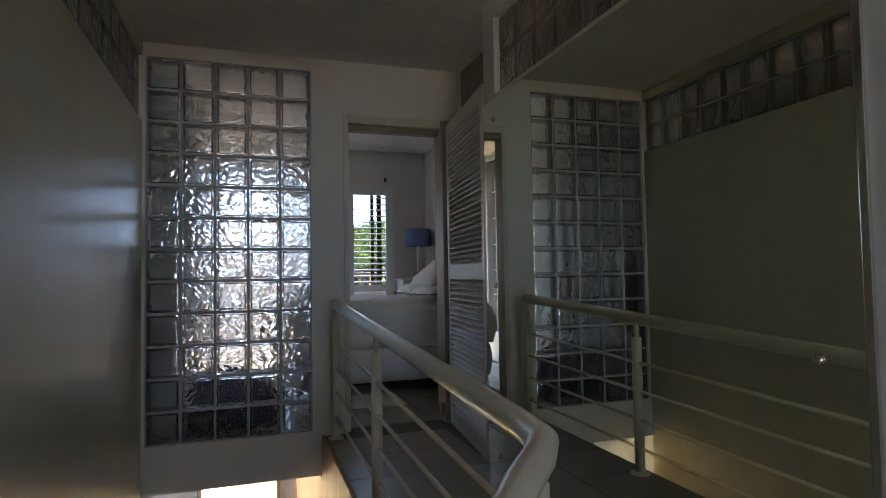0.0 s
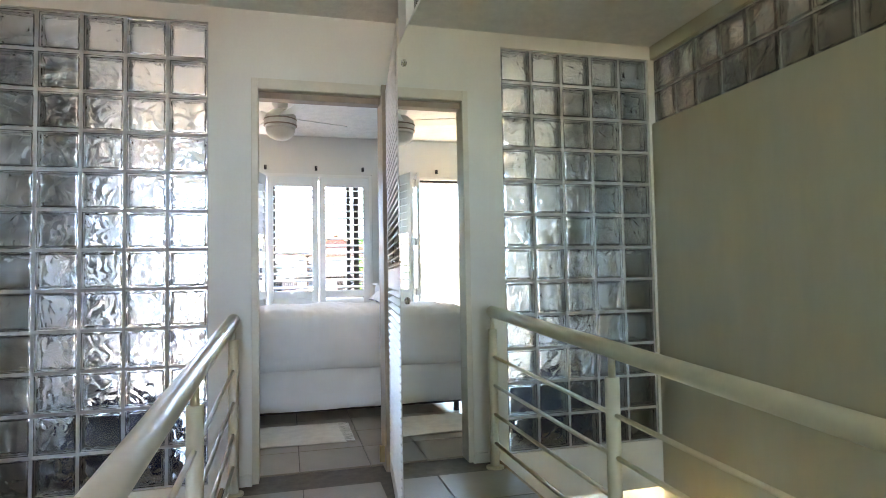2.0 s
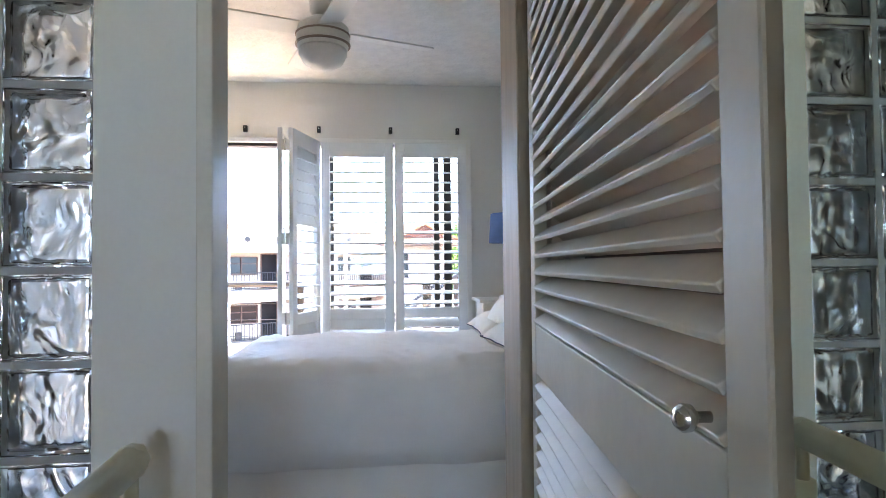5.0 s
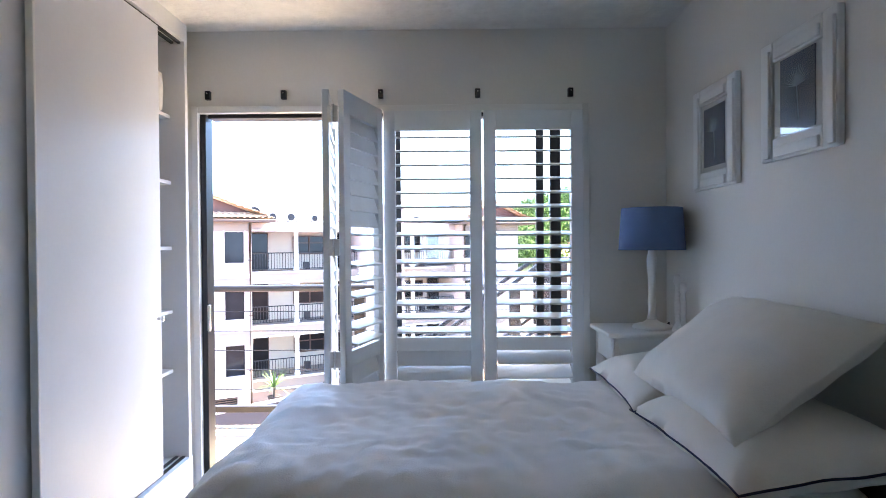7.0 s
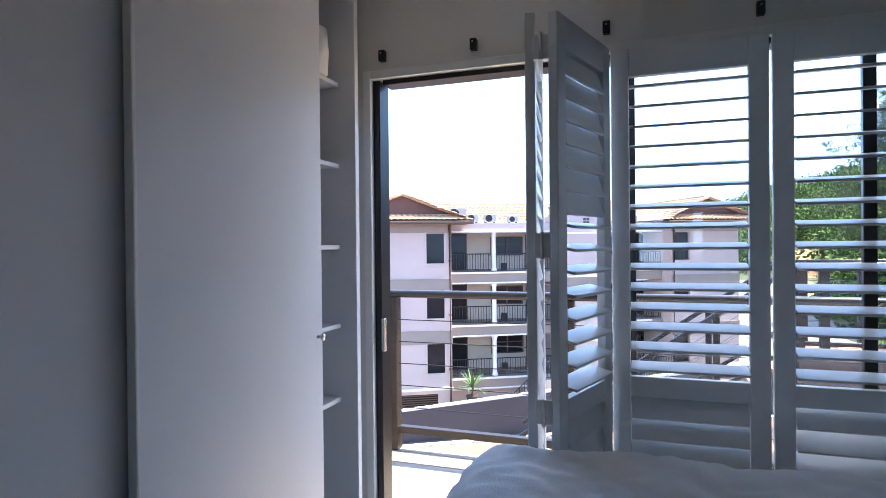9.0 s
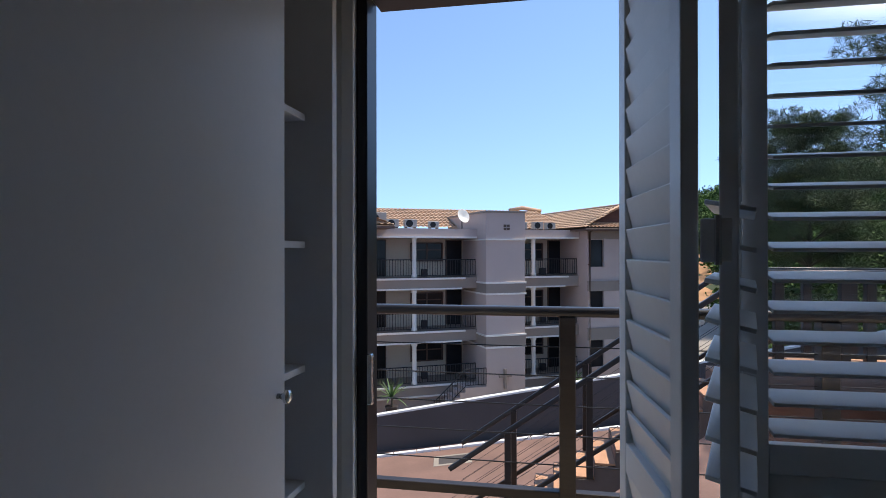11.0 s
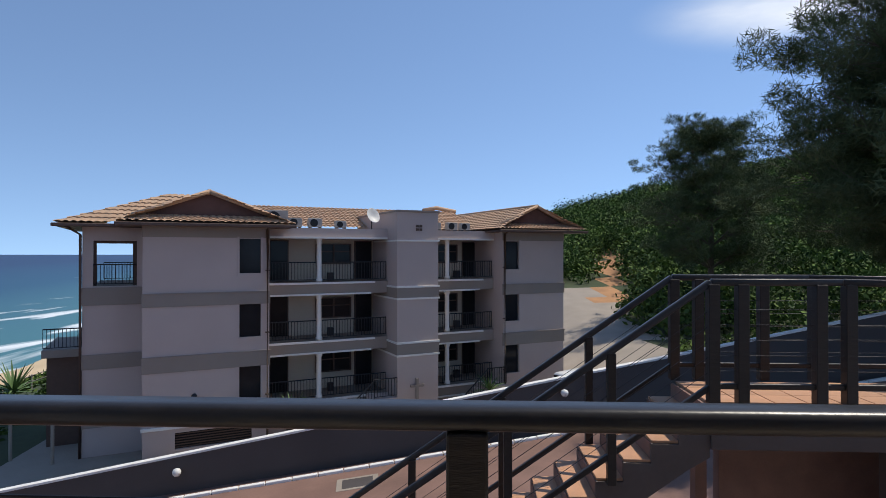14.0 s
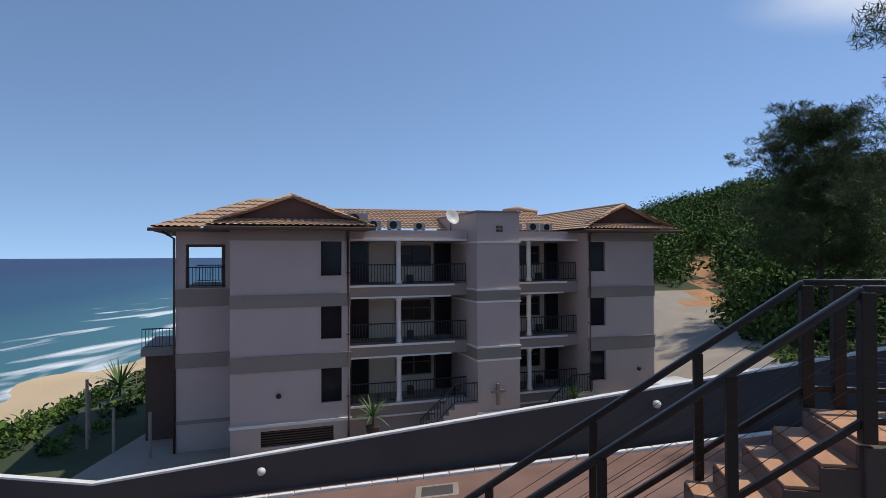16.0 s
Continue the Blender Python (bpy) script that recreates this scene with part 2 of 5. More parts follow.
def sea_mat():
    m = bpy.data.materials.new("sea_water")
    m.use_nodes = True
    n, l = m.node_tree.nodes, m.node_tree.links
    b = n["Principled BSDF"]
    b.inputs["Roughness"].default_value, b.inputs["IOR"].default_value = 0.35, 1.33
    b.inputs["Specular IOR Level"].default_value = 0.2
    geo = n.new("ShaderNodeNewGeometry")
    sep = n.new("ShaderNodeSeparateXYZ")
    l.new(geo.outputs["Position"], sep.inputs[0])
    # distance off the shore, which runs nearly straight out
    off = n.new("ShaderNodeMath")
    off.operation = "MULTIPLY_ADD"
    off.inputs[1].default_value = -0.37
    neg = n.new("ShaderNodeMath")
    neg.operation = "MULTIPLY_ADD"
    neg.inputs[1].default_value, neg.inputs[2].default_value = -1.0, -37.0
    l.new(sep.outputs["X"], neg.inputs[0])
    l.new(sep.outputs["Y"], off.inputs[0])
    l.new(neg.outputs[0], off.inputs[2])
    ramp = n.new("ShaderNodeValToRGB")
    e = ramp.color_ramp.elements
    e[0].position, e[0].color = 0.0, (0.05, 0.16, 0.18, 1)
    e[1].position, e[1].color = 1.0, (0.003, 0.016, 0.066, 1)
    mid = e.new(0.25)
    mid.color = (0.009, 0.06, 0.11, 1)
    div = n.new("ShaderNodeMath")
    div.operation = "DIVIDE"
    div.inputs[1].default_value = 300.0
    l.new(off.outputs[0], div.inputs[0])
    l.new(div.outputs[0], ramp.inputs[0])
    mp, noi = n.new("ShaderNodeMapping"), n.new("ShaderNodeTexNoise")
    mp.inputs["Scale"].default_value = (0.10, 0.022, 1)
    noi.inputs["Scale"].default_value, noi.inputs["Detail"].default_value, noi.inputs["Distortion"].default_value = 1.0, 9, 0.6
    l.new(geo.outputs["Position"], mp.inputs[0])
    l.new(mp.outputs[0], noi.inputs["Vector"])
    near = n.new("ShaderNodeMapRange")
    near.inputs["From Min"].default_value, near.inputs["From Max"].default_value = 0.0, 60.0
    near.inputs["To Min"].default_value, near.inputs["To Max"].default_value = 0.10, -0.16
    l.new(off.outputs[0], near.inputs["Value"])
    add = n.new("ShaderNodeMath")
    l.new(noi.outputs[0], add.inputs[0])
    l.new(near.outputs[0], add.inputs[1])
    thr = n.new("ShaderNodeMapRange")
    thr.inputs["From Min"].default_value, thr.inputs["From Max"].default_value = 0.57, 0.66
    l.new(add.outputs[0], thr.inputs["Value"])
    mix = n.new("ShaderNodeMix")
    mix.data_type = "RGBA"
    mix.inputs[7].default_value = (0.75, 0.78, 0.78, 1)
    l.new(thr.outputs[0], mix.inputs[0])
    l.new(ramp.outputs[0], mix.inputs[6])
    l.new(mix.outputs[2], b.inputs["Base Color"])
    return m


SEA = sea_mat()


# ---- builders ----
def mesh_of(bm, name, material, smooth=False):
    me = bpy.data.meshes.new(name)
    bm.normal_update()
    bm.to_mesh(me)
    bm.free()
    me.materials.append(material)
    if smooth:
        for p in me.polygons:
            p.use_smooth = True
    return me


def part(name, bm, material, parent=None, label="", smooth=False, m=None):
    ob = new(name, mesh_of(bm, name, material, smooth))
    ob.parent = parent
    if m is not None:
        ob.matrix_basis = m
    if label:
        ob["label"] = label
    return ob


def thing(name, label, category, group="", m=None):
    ob = new(name)
    ob.empty_display_size = 0.1
    if m is not None:
        ob.matrix_basis = m
    return tagged(ob, label, category, group)


def structure(name, bm, material, label, category, smooth=False):
    return tagged(part(name, bm, material, None, "", smooth), label, category, "", "structure")


def box(x0, x1, y0, y1, z0, z1, bevel=0.0, bm=None, m=None):
    """A box between two corners, with its edges rounded where asked."""
    out = bmesh.new()
    bmesh.ops.create_cube(out, size=1.0, matrix=Matrix.Translation(((x0 + x1) / 2, (y0 + y1) / 2, (z0 + z1) / 2)) @ Matrix.Diagonal((x1 - x0, y1 - y0, z1 - z0, 1)))
    if bevel:
        bmesh.ops.bevel(out, geom=out.edges[:], offset=bevel, segments=2, affect="EDGES", profile=0.5)
    if m is not None:
        out.transform(m)
    return join(bm, out)


def join(bm, out):
    if bm is None:
        return out
    me = bpy.data.meshes.new("tmp")
    out.to_mesh(me)
    out.free()
    bm.from_mesh(me)
    bpy.data.meshes.remove(me)
    return bm


def tube(points, r, segs=10, bm=None, r_end=None):
    """A round bar along points."""
    out = bmesh.new()
    pts = [Vector(p) for p in points]
    rings = []
    for i, p in enumerate(pts):
        d = (pts[min(i + 1, len(pts) - 1)] - pts[max(i - 1, 0)]).normalized()
        q = d.to_track_quat("Z", "Y")
        rad = r if r_end is None else r + (r_end - r) * i / (len(pts) - 1)
        rings.append([out.verts.new(p + q @ Vector((rad * math.cos(a), rad * math.sin(a), 0))) for a in (2 * math.pi * k / segs for k in range(segs))])
    for a, b in zip(rings, rings[1:]):
        for k in range(segs):
            out.faces.new((a[k], a[(k + 1) % segs], b[(k + 1) % segs], b[k]))
    out.faces.new(rings[0][::-1])
    out.faces.new(rings[-1])
    return join(bm, out)


def lathe(profile, segs=24, bm=None):
    """A turned body from (radius, height) pairs."""
    out = bmesh.new()
    rings = [[out.verts.new((max(r, 1e-4) * math.cos(2 * math.pi * k / segs), max(r, 1e-4) * math.sin(2 * math.pi * k / segs), z)) for k in range(segs)] for r, z in profile]
    for a, b in zip(rings, rings[1:]):
        for k in range(segs):
            out.faces.new((a[k], a[(k + 1) % segs], b[(k + 1) % segs], b[k]))
    out.faces.new(rings[0][::-1])
    out.faces.new(rings[-1])
    return join(bm, out)


def pieces(name, me, places, parent):
    """Objects of their own on one mesh, under their parent."""
    for p in places:
        ob = new(name, me)
        ob.parent = parent
        ob.matrix_basis = p if isinstance(p, Matrix) else Matrix.Translation(p)


# ---- landing and stairwell ----
L, M = -0.61, 1.262          # left wall, wall behind the mirror
YD, YB = 4.06, 4.175          # landing face and room face of the door wall
YW = 6.95                    # room face of the window wall
XR = 2.10                    # bedroom wall with the pictures
ZC = 2.55                    # ceilings
XE = 0.50                    # edge of the landing floor over the stairs

structure("floor", box(XE, 1.47, -2.2, YB, -0.30, -0.012), GROUT, "landing floor slab under grey tiles beside the stairwell", "floor")
structure("floor_bedroom", box(-1.10, XR, YB, YW + 0.02, -0.30, -0.012), GROUT, "bedroom floor slab under grey tiles", "floor")
structure("stairwell_fascia", box(XE - 0.018, XE, -1.0, YD, -0.34, -0.004, 0.003), WOODPANEL, "pale wooden board along the edge of the stairwell", "trim")
structure("ceiling", box(L - 0.2, 1.6, -2.2, YB - 0.002, ZC, ZC + 0.2), CEILING, "rough stippled white landing ceiling", "ceiling")
structure("ceiling_bedroom", box(-1.10, XR + 0.1, YB, YW + 0.3, ZC, ZC + 0.2), CEILING, "rough stippled white bedroom ceiling", "ceiling")
wl_bm = box(L - 0.15, L, -2.2, YD, -3.0, 2.04)
box(L - 0.15, L, -2.2, YD, 2.462, ZC, bm=wl_bm)
box(L - 0.15, L, -2.2, -1.25, 2.04, 2.462, bm=wl_bm)
structure("wall_west", wl_bm, GLOSSY, "glossy painted stairwell wall with a strip of glass blocks on top", "wall")
wr_bm = box(M, M + 0.16, -2.2, 3.01, -0.3, 2.01)
box(M, M + 0.16, -2.2, 2.86, 2.43, ZC, bm=wr_bm)
box(M, M + 0.16, 2.86, 3.01, 2.01, ZC, bm=wr_bm)
box(M + 0.22, 1.62, 3.01, YD, -0.3, ZC, bm=wr_bm)
structure("wall_east", wr_bm, PLASTER, "white plaster landing wall behind the mirror", "wall")
# the window hole in this wall is unseen, cut for the added fill lamp
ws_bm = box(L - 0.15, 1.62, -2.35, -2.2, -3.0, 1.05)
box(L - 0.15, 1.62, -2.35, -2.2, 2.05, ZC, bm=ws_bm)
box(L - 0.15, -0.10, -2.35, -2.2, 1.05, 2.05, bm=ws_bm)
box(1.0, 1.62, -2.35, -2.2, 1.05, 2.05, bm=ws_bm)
structure("wall_south", ws_bm, PLASTER, "plain white wall that closes the landing, with an added unseen window", "wall")
# wall with the door and the big glass-block panel
G0, G1, GZ0, GZ1 = -0.592, 0.425, 0.022, 2.462
wd = box(L - 0.15, G1, YD, YB, GZ1, ZC)
box(L - 0.15, G0, YD, YB, -0.27, GZ1, bm=wd)
box(G0, G1, YD, YB, -0.27, GZ0, bm=wd)
box(G1, 0.642, YD, YB, -0.27, ZC, bm=wd)
box(0.642, 1.43, YD, YB, 2.175, ZC, bm=wd)
box(1.43, XR, YD, YB, -0.3, ZC, bm=wd)
box(-1.1, L - 0.15, YD, YB, -0.3, ZC, bm=wd)
structure("wall_north", wd, PLASTER, "white plaster wall with doorway and glass-block panel", "wall")
fr = box(0.642, 0.678, YD - 0.012, YB + 0.006, 0, 2.175, 0.004)
box(0.678, 1.350, YD - 0.012, YB + 0.006, 2.115, 2.175, 0.004, bm=fr)
structure("door_frame", fr, JAMB, "painted timber door frame, cream and slightly scuffed", "door frame")
structure("door_post", box(1.352, 1.43, 4.03, YB + 0.03, 0, 2.175, 0.004), DOORPOST, "timber door post with worn paint, tan from shade put into its colour", "door frame")
# grey-brown soffit strip below the door head
structure("door_soffit_strip", box(0.679, 1.349, YD + 0.03, YB - 0.01, 2.075, 2.114, 0.003), REVEAL, "dark grey-brown soffit strip under the door head", "trim")
structure("door_reveal", box(M + 0.205, M + 0.218, 3.085, 3.92, 0.0, 2.5), REVEAL, "dark brown reveal beside the doorway", "trim")

# lower storey seen down the stairwell
lw = box(-1.6, -0.42, 6.5, 6.6, -3.0, -0.36)
box(0.30, 1.2, 6.5, 6.6, -3.0, -0.36, bm=lw)
box(-0.42, 0.30, 6.5, 6.6, -3.0, -2.2, bm=lw)
structure("wall_lower_north", lw, PLASTER, "cream wall of the room below with a curtained window", "wall")
structure("floor_lower", box(-2.0, 1.6, -2.3, 7.2, -3.1, -3.0), TILE, "floor of the storey below", "floor")
structure("wall_lower_east", box(XE, XE + 0.02, -2.2, 6.5, -3.0, -0.345), WOODPANEL, "pale wooden wall below the landing", "wall")
structure("wall_lower_west", box(-1.7, -1.6, YB, 7.2, -3.0, -0.3), PLASTER, "plain wall of the storey below", "wall")
structure("wall_lower_back", box(-2.0, 1.6, 7.2, 7.3, -3.0, -0.3), PLASTER, "plain wall behind the lower window", "wall")


def curtain():
    bm = bmesh.new()
    cols = 60
    rows = [[bm.verts.new((-0.42 + 0.72 * i / cols, 6.47 + 0.018 * math.sin(i * 1.05), z)) for i in range(cols + 1)] for z in (-0.36, -2.2)]
    for i in range(cols):
        bm.faces.new((rows[0][i], rows[0][i + 1], rows[1][i + 1], rows[1][i]))
    bmesh.ops.solidify(bm, geom=bm.faces[:], thickness=0.003)
    m = bpy.data.materials.new("thin_curtain")
    m.use_nodes = True
    n, l = m.node_tree.nodes, m.node_tree.links
    tr = n.new("ShaderNodeBsdfTranslucent")
    tr.inputs["Color"].default_value = (0.85, 0.8, 0.7, 1)
    mix = n.new("ShaderNodeMixShader")
    l.new(n["Principled BSDF"].outputs[0], mix.inputs[1])
    n["Principled BSDF"].inputs["Base Color"].default_value = (0.8, 0.76, 0.68, 1)
    l.new(tr.outputs[0], mix.inputs[2])
    mix.inputs[0].default_value = 0.7
    l.new(mix.outputs[0], n["Material Output"].inputs["Surface"])
    tagged(part("curtain", bm, m, smooth=True), "thin cream curtain lit by daylight in the lower window", "curtain")


curtain()
lf = box(-0.46, -0.42, 6.46, 6.62, -2.2, -0.36, 0.004)
box(0.30, 0.34, 6.46, 6.62, -2.2, -0.36, 0.004, bm=lf)
structure("window_lower_frame", lf, REVEAL, "dark timber frame of the lower window", "window frame")


# steps going down below the landing
def stair_down():
    t = thing("indoor_stair", "tiled indoor stair leading down from the landing", "stairs")
    for i in range(9):
        part("step", box(L + 0.01, XE - 0.02, 0.55 + 0.27 * i, 0.55 + 0.27 * (i + 1), -3.0, -0.17 * (i + 1), 0.004), TILE, t)
    tagged(t, kind="structure")


stair_down()
structure("floor_landing_south", box(L, XE, -2.2, 0.55, -0.30, -0.004), TILE, "tiled landing at the head of the stair", "floor")


# glass blocks
def block_mesh(name, material, w=0.192, d=0.085):
    """One hollow glass block: two pressed faces with a rounded rim, and the cavity between them."""
    bm = box(-w / 2, w / 2, -d / 2, d / 2, -w / 2, w / 2, 0.0)
    fr_faces = [f for f in bm.faces if abs(f.normal.y) > 0.9]
    bmesh.ops.inset_individual(bm, faces=fr_faces, thickness=0.012, depth=0.0)
    for f in fr_faces:
        for v in f.verts:
            v.co.y -= math.copysign(0.006, v.co.y)
    bmesh.ops.bevel(bm, geom=[e for e in bm.edges if e.calc_length() > w * 0.95], offset=0.006, segments=2, affect="EDGES")
    c, h = w / 2 - 0.011, d / 2 - 0.015
    hollow = box(-c, c, -h, h, -c, c, 0.008)
    bmesh.ops.reverse_faces(hollow, faces=hollow.faces[:])
    join(bm, hollow)
    return mesh_of(bm, name, material, False)


def block_panel(name, label, places, joints, material, m_joint=MORTAR):
    """A panel of glass blocks: the mortar grid, with each block as its part."""
    panel = tagged(part(name, joints, m_joint), label, "glass blocks", "", "structure")
    pieces("glass_block", block_mesh("glass_block", material), places, panel)
    for o in panel.children:
        o.visible_shadow = False
    return panel


PX, PZ = (G1 - G0) / 5, (GZ1 - GZ0) / 12
jt = bmesh.new()
for i in range(6):
    x = G0 + PX * i
    box(x - 0.008, x + 0.008, 4.078, 4.150, GZ0, GZ1, bm=jt)
for k in range(13):
    z = GZ0 + PZ * k
    box(G0, G1, 4.080, 4.148, z - 0.008, z + 0.008, bm=jt)
block_panel("window_glass_blocks", "tall panel of wavy clear glass blocks with grey joints", [(G0 + PX * (i + 0.5), 4.118, GZ0 + PZ * (k + 0.5)) for i in range(5) for k in range(12)], jt, BLOCK)
turn90 = pose(0, 0, 0, 0, 0, 90)


def strip(name, x, y_top, count, z0, label):
    """A strip of two rows of glass blocks under the ceiling, tinted dim for the dark interior behind."""
    jb = bmesh.new()
    y0 = y_top - 0.2 * count
    for i in range(count + 1):
        box(x - 0.03, x + 0.03, y0 + 0.2 * i - 0.005, y0 + 0.2 * i + 0.005, z0, z0 + 0.42, bm=jb)
    for k in range(3):
        box(x - 0.029, x + 0.029, y0, y_top, z0 + 0.205 * k, z0 + 0.205 * k + 0.01, bm=jb)
    block_panel(name, label, [Matrix.Translation((x, y0 + 0.2 * (i + 0.5), z0 + 0.107 + 0.205 * k)) @ turn90 for i in range(count) for k in range(2)], jb, BLOCK_DIM)


strip("window_strip_west", L - 0.06, YD - 0.005, 27, 2.041, "two-row strip of glass blocks under the ceiling, tinted dim")
strip("window_strip_east", M + 0.07, 2.855, 20, 2.011, "two-row strip of glass blocks above the mirror, tinted dim")
# dark sheets added behind the strips stand in for the dim interior there
structure("strip_backing_west", box(L - 0.45, L - 0.40, -2.2, YD, 1.7, ZC), REVEAL, "dark backing put behind the block strip in place of a dim interior", "wall")
structure("strip_backing_east", box(M + 0.40, M + 0.45, -2.2, 3.0, 1.7, ZC), REVEAL, "dark backing put behind the block strip in place of a dim interior", "wall")


# mirror over the landing wall
def mirror():
    t = thing("wall_mirror", "large frameless wall mirror with uneven top edge", "mirror")
    bm = bmesh.new()
    n = 40
    front, back = [], []
    for x, row in ((M - 0.006, front), (M - 0.001, back)):
        for i in range(n + 1):
            y = 0.92 + (3.01 - 0.92) * i / n
            row.append((bm.verts.new((x, y, 0.0)), bm.verts.new((x, y, 1.985 + 0.012 * noise.noise((y * 4, 0, 0))))))
    for i in range(n):
        bm.faces.new((front[i][0], front[i][1], front[i + 1][1], front[i + 1][0]))
        bm.faces.new((back[i][0], back[i + 1][0], back[i + 1][1], back[i][1]))
        bm.faces.new((front[i][1], back[i][1], back[i + 1][1], front[i + 1][1]))
    for a, b in ((front[0], back[0]), (front[n], back[n])):
        bm.faces.new((a[0], b[0], b[1], a[1]))
    part("glass", bm, MIRROR, t)
    part("edge_strip", box(M - 0.012, M - 0.0005, 0.895, 0.915, 0.0, 2.0, 0.002), CHROME, t)
    for y, z in ((1.03, 0.84), (2.88, 0.99), (1.03, 1.88), (2.88, 1.88), (2.88, 0.1)):
        part("stud", lathe([(0.0, 0.0), (0.013, 0.0), (0.013, 0.006), (0.008, 0.010), (0.0, 0.011)], 14), CHROME, t, "chrome mirror stud", True, Matrix.Translation((M - 0.006, y, z)) @ pose(0, 0, 0, 0, -90, 0))


mirror()


# railing beside the stairs
def indoor_rail():
    t = thing("stair_railing", "cream painted tubular steel railing beside the stairwell", "railing")

    def rail_z(y):
        return 0.725 + (y - 1.1) * 0.052
    xr = 0.56
    pts = [(0.13, 0.52, 0.52), (0.20, 0.61, 0.62), (0.30, 0.73, 0.68), (0.42, 0.88, 0.71), (0.50, 0.97, 0.72), (0.545, 1.04, 0.725), (xr, 1.15, rail_z(1.15))] + [(xr, y, rail_z(y)) for y in (1.8, 2.6, 3.4, 3.93)]
    part("handrail", tube(pts, 0.032, 14), CREAM, t, "", True)
    part("end_cap", lathe([(0.0, -0.035), (0.022, -0.027), (0.034, 0.0), (0.022, 0.027), (0.0, 0.035)], 14), CREAM, t, "", True, Matrix.Translation((xr, 3.93, rail_z(3.93))))
    for y in (1.10, 2.65, 3.93):
        part("post", tube([(xr, y, 0.0), (xr, y, rail_z(y) - 0.10)], 0.026, 14), CREAM, t, "", True)
        part("spigot", tube([(xr, y, rail_z(y) - 0.10), (xr, y, rail_z(y))], 0.013, 10), CREAM, t, "", True)
        part("foot_plate", lathe([(0.05, -0.004), (0.05, 0.006), (0.03, 0.012)], 16), CREAM, t, "", False, Matrix.Translation((xr, y, 0)))
    for k in range(4):
        h = 0.14 + 0.16 * k
        part("rod", tube([(xr, 1.02, h * (rail_z(1.02) / 0.86)), (xr, 3.93, h)], 0.009, 8), CREAM, t, "", True)


indoor_rail()


# bifold louvred door, folded open beside the doorway
def louvre_leaf(t, a, b, z0, z1, material, slats, angle, thick=0.03, stile=0.055, rails=(0.09, 0.10, 0.11), mids=(0.5,)):
    """A louvred leaf from plan point a to b: two stiles, rails and slats of its own."""
    a, b = Vector((*a, 0)), Vector((*b, 0))
    w = (b - a).length
    ang = math.atan2((b - a).y, (b - a).x)
    base = Matrix.Translation(a) @ Matrix.Rotation(ang, 4, "Z")
    leaf = part("leaf", box(0, stile, -thick / 2, thick / 2, z0, z1, 0.003), material, t, "", False, base)
    part("stile", box(w - stile, w, -thick / 2, thick / 2, z0, z1, 0.003), material, leaf)
    hs = [(z0, z0 + rails[2])] + [(z0 + (z1 - z0) * f - rails[1] / 2, z0 + (z1 - z0) * f + rails[1] / 2) for f in mids] + [(z1 - rails[0], z1)]
    for lo, hi in hs:
        part("rail", box(stile, w - stile, -thick / 2 + 0.001, thick / 2 - 0.001, lo, hi, 0.002), material, leaf)
    made = {}
    for (_, lo), (hi, _) in zip(hs, hs[1:]):
        count = max(1, round((hi - lo) / slats))
        for i in range(count):
            z = lo + (hi - lo) * (i + 0.5) / count
            tilt = angle(z) if callable(angle) else angle
            depth = slats * 1.18
            if tilt not in made:
                bm = box(stile + 0.001, w - stile - 0.001, -depth / 2, depth / 2, -0.0045, 0.0045, 0.002)
                bm.transform(Matrix.Rotation(radians(tilt), 4, "X"))
                made[tilt] = mesh_of(bm, "slat", material)
            ob = new("slat", made[tilt])
            ob.parent, ob.matrix_basis = leaf, Matrix.Translation((0, 0, z))
    return leaf


def bifold():
    t = thing("bifold_door", "cream louvred bifold door folded open beside the doorway", "door")
    louvre_leaf(t, (1.378, 3.97), (1.272, 3.03), 0.02, 2.12, JAMB, 0.034, 35, 0.028)
    louvre_leaf(t, (1.306, 3.03), (1.412, 3.96), 0.02, 2.12, JAMB, 0.034, 35, 0.028)
    part("knob", lathe([(0.004, 0), (0.004, 0.010), (0.009, 0.014), (0.010, 0.020), (0.006, 0.025), (0, 0.026)], 14), CHROME, t, "small chrome knob", True, Matrix.Translation((1.262, 3.10, 1.14)) @ pose(0, 0, 0, 0, -90, 0))
    part("catch", box(1.320, 1.348, 4.05, 4.08, 0.05, 0.14, 0.004), BRASS, t, "worn brass door catch")


bifold()
structure("baseboard", box(0.56, 0.640, YD - 0.012, YD - 0.001, 0.0, 0.05, 0.002), PLASTER, "white skirting beside the doorway", "skirting")


# ---- bedroom ----
structure("wall_east_bedroom", box(XR, XR + 0.12, YB, YW + 0.25, -0.3, ZC), PLASTER, "pale bedroom wall hung with framed prints", "wall")
structure("wall_west_bedroom", box(-1.22, -1.10, YB - 0.1, YW + 0.25, -0.3, ZC), PLASTER, "plain wall behind the wardrobe", "wall")
OX0, OX1, OZ = -0.34, 1.66, 2.12       # balcony opening
ww = box(-1.10, OX0, YW, YW + 0.10, -0.3, ZC)
box(OX1, XR, YW, YW + 0.10, -0.3, ZC, bm=ww)
box(OX0, OX1, YW, YW + 0.10, OZ, ZC, bm=ww)
box(OX0, OX1, YW, YW + 0.10, -0.3, -0.006, bm=ww)
structure("wall_window", ww, PLASTER, "white bedroom wall with a wide balcony opening", "wall")
tr = box(OX0 - 0.035, OX0, YW - 0.02, YW - 0.001, 0, OZ + 0.035, 0.003)
box(OX1, OX1 + 0.035, YW - 0.02, YW - 0.001, 0, OZ + 0.035, 0.003, bm=tr)
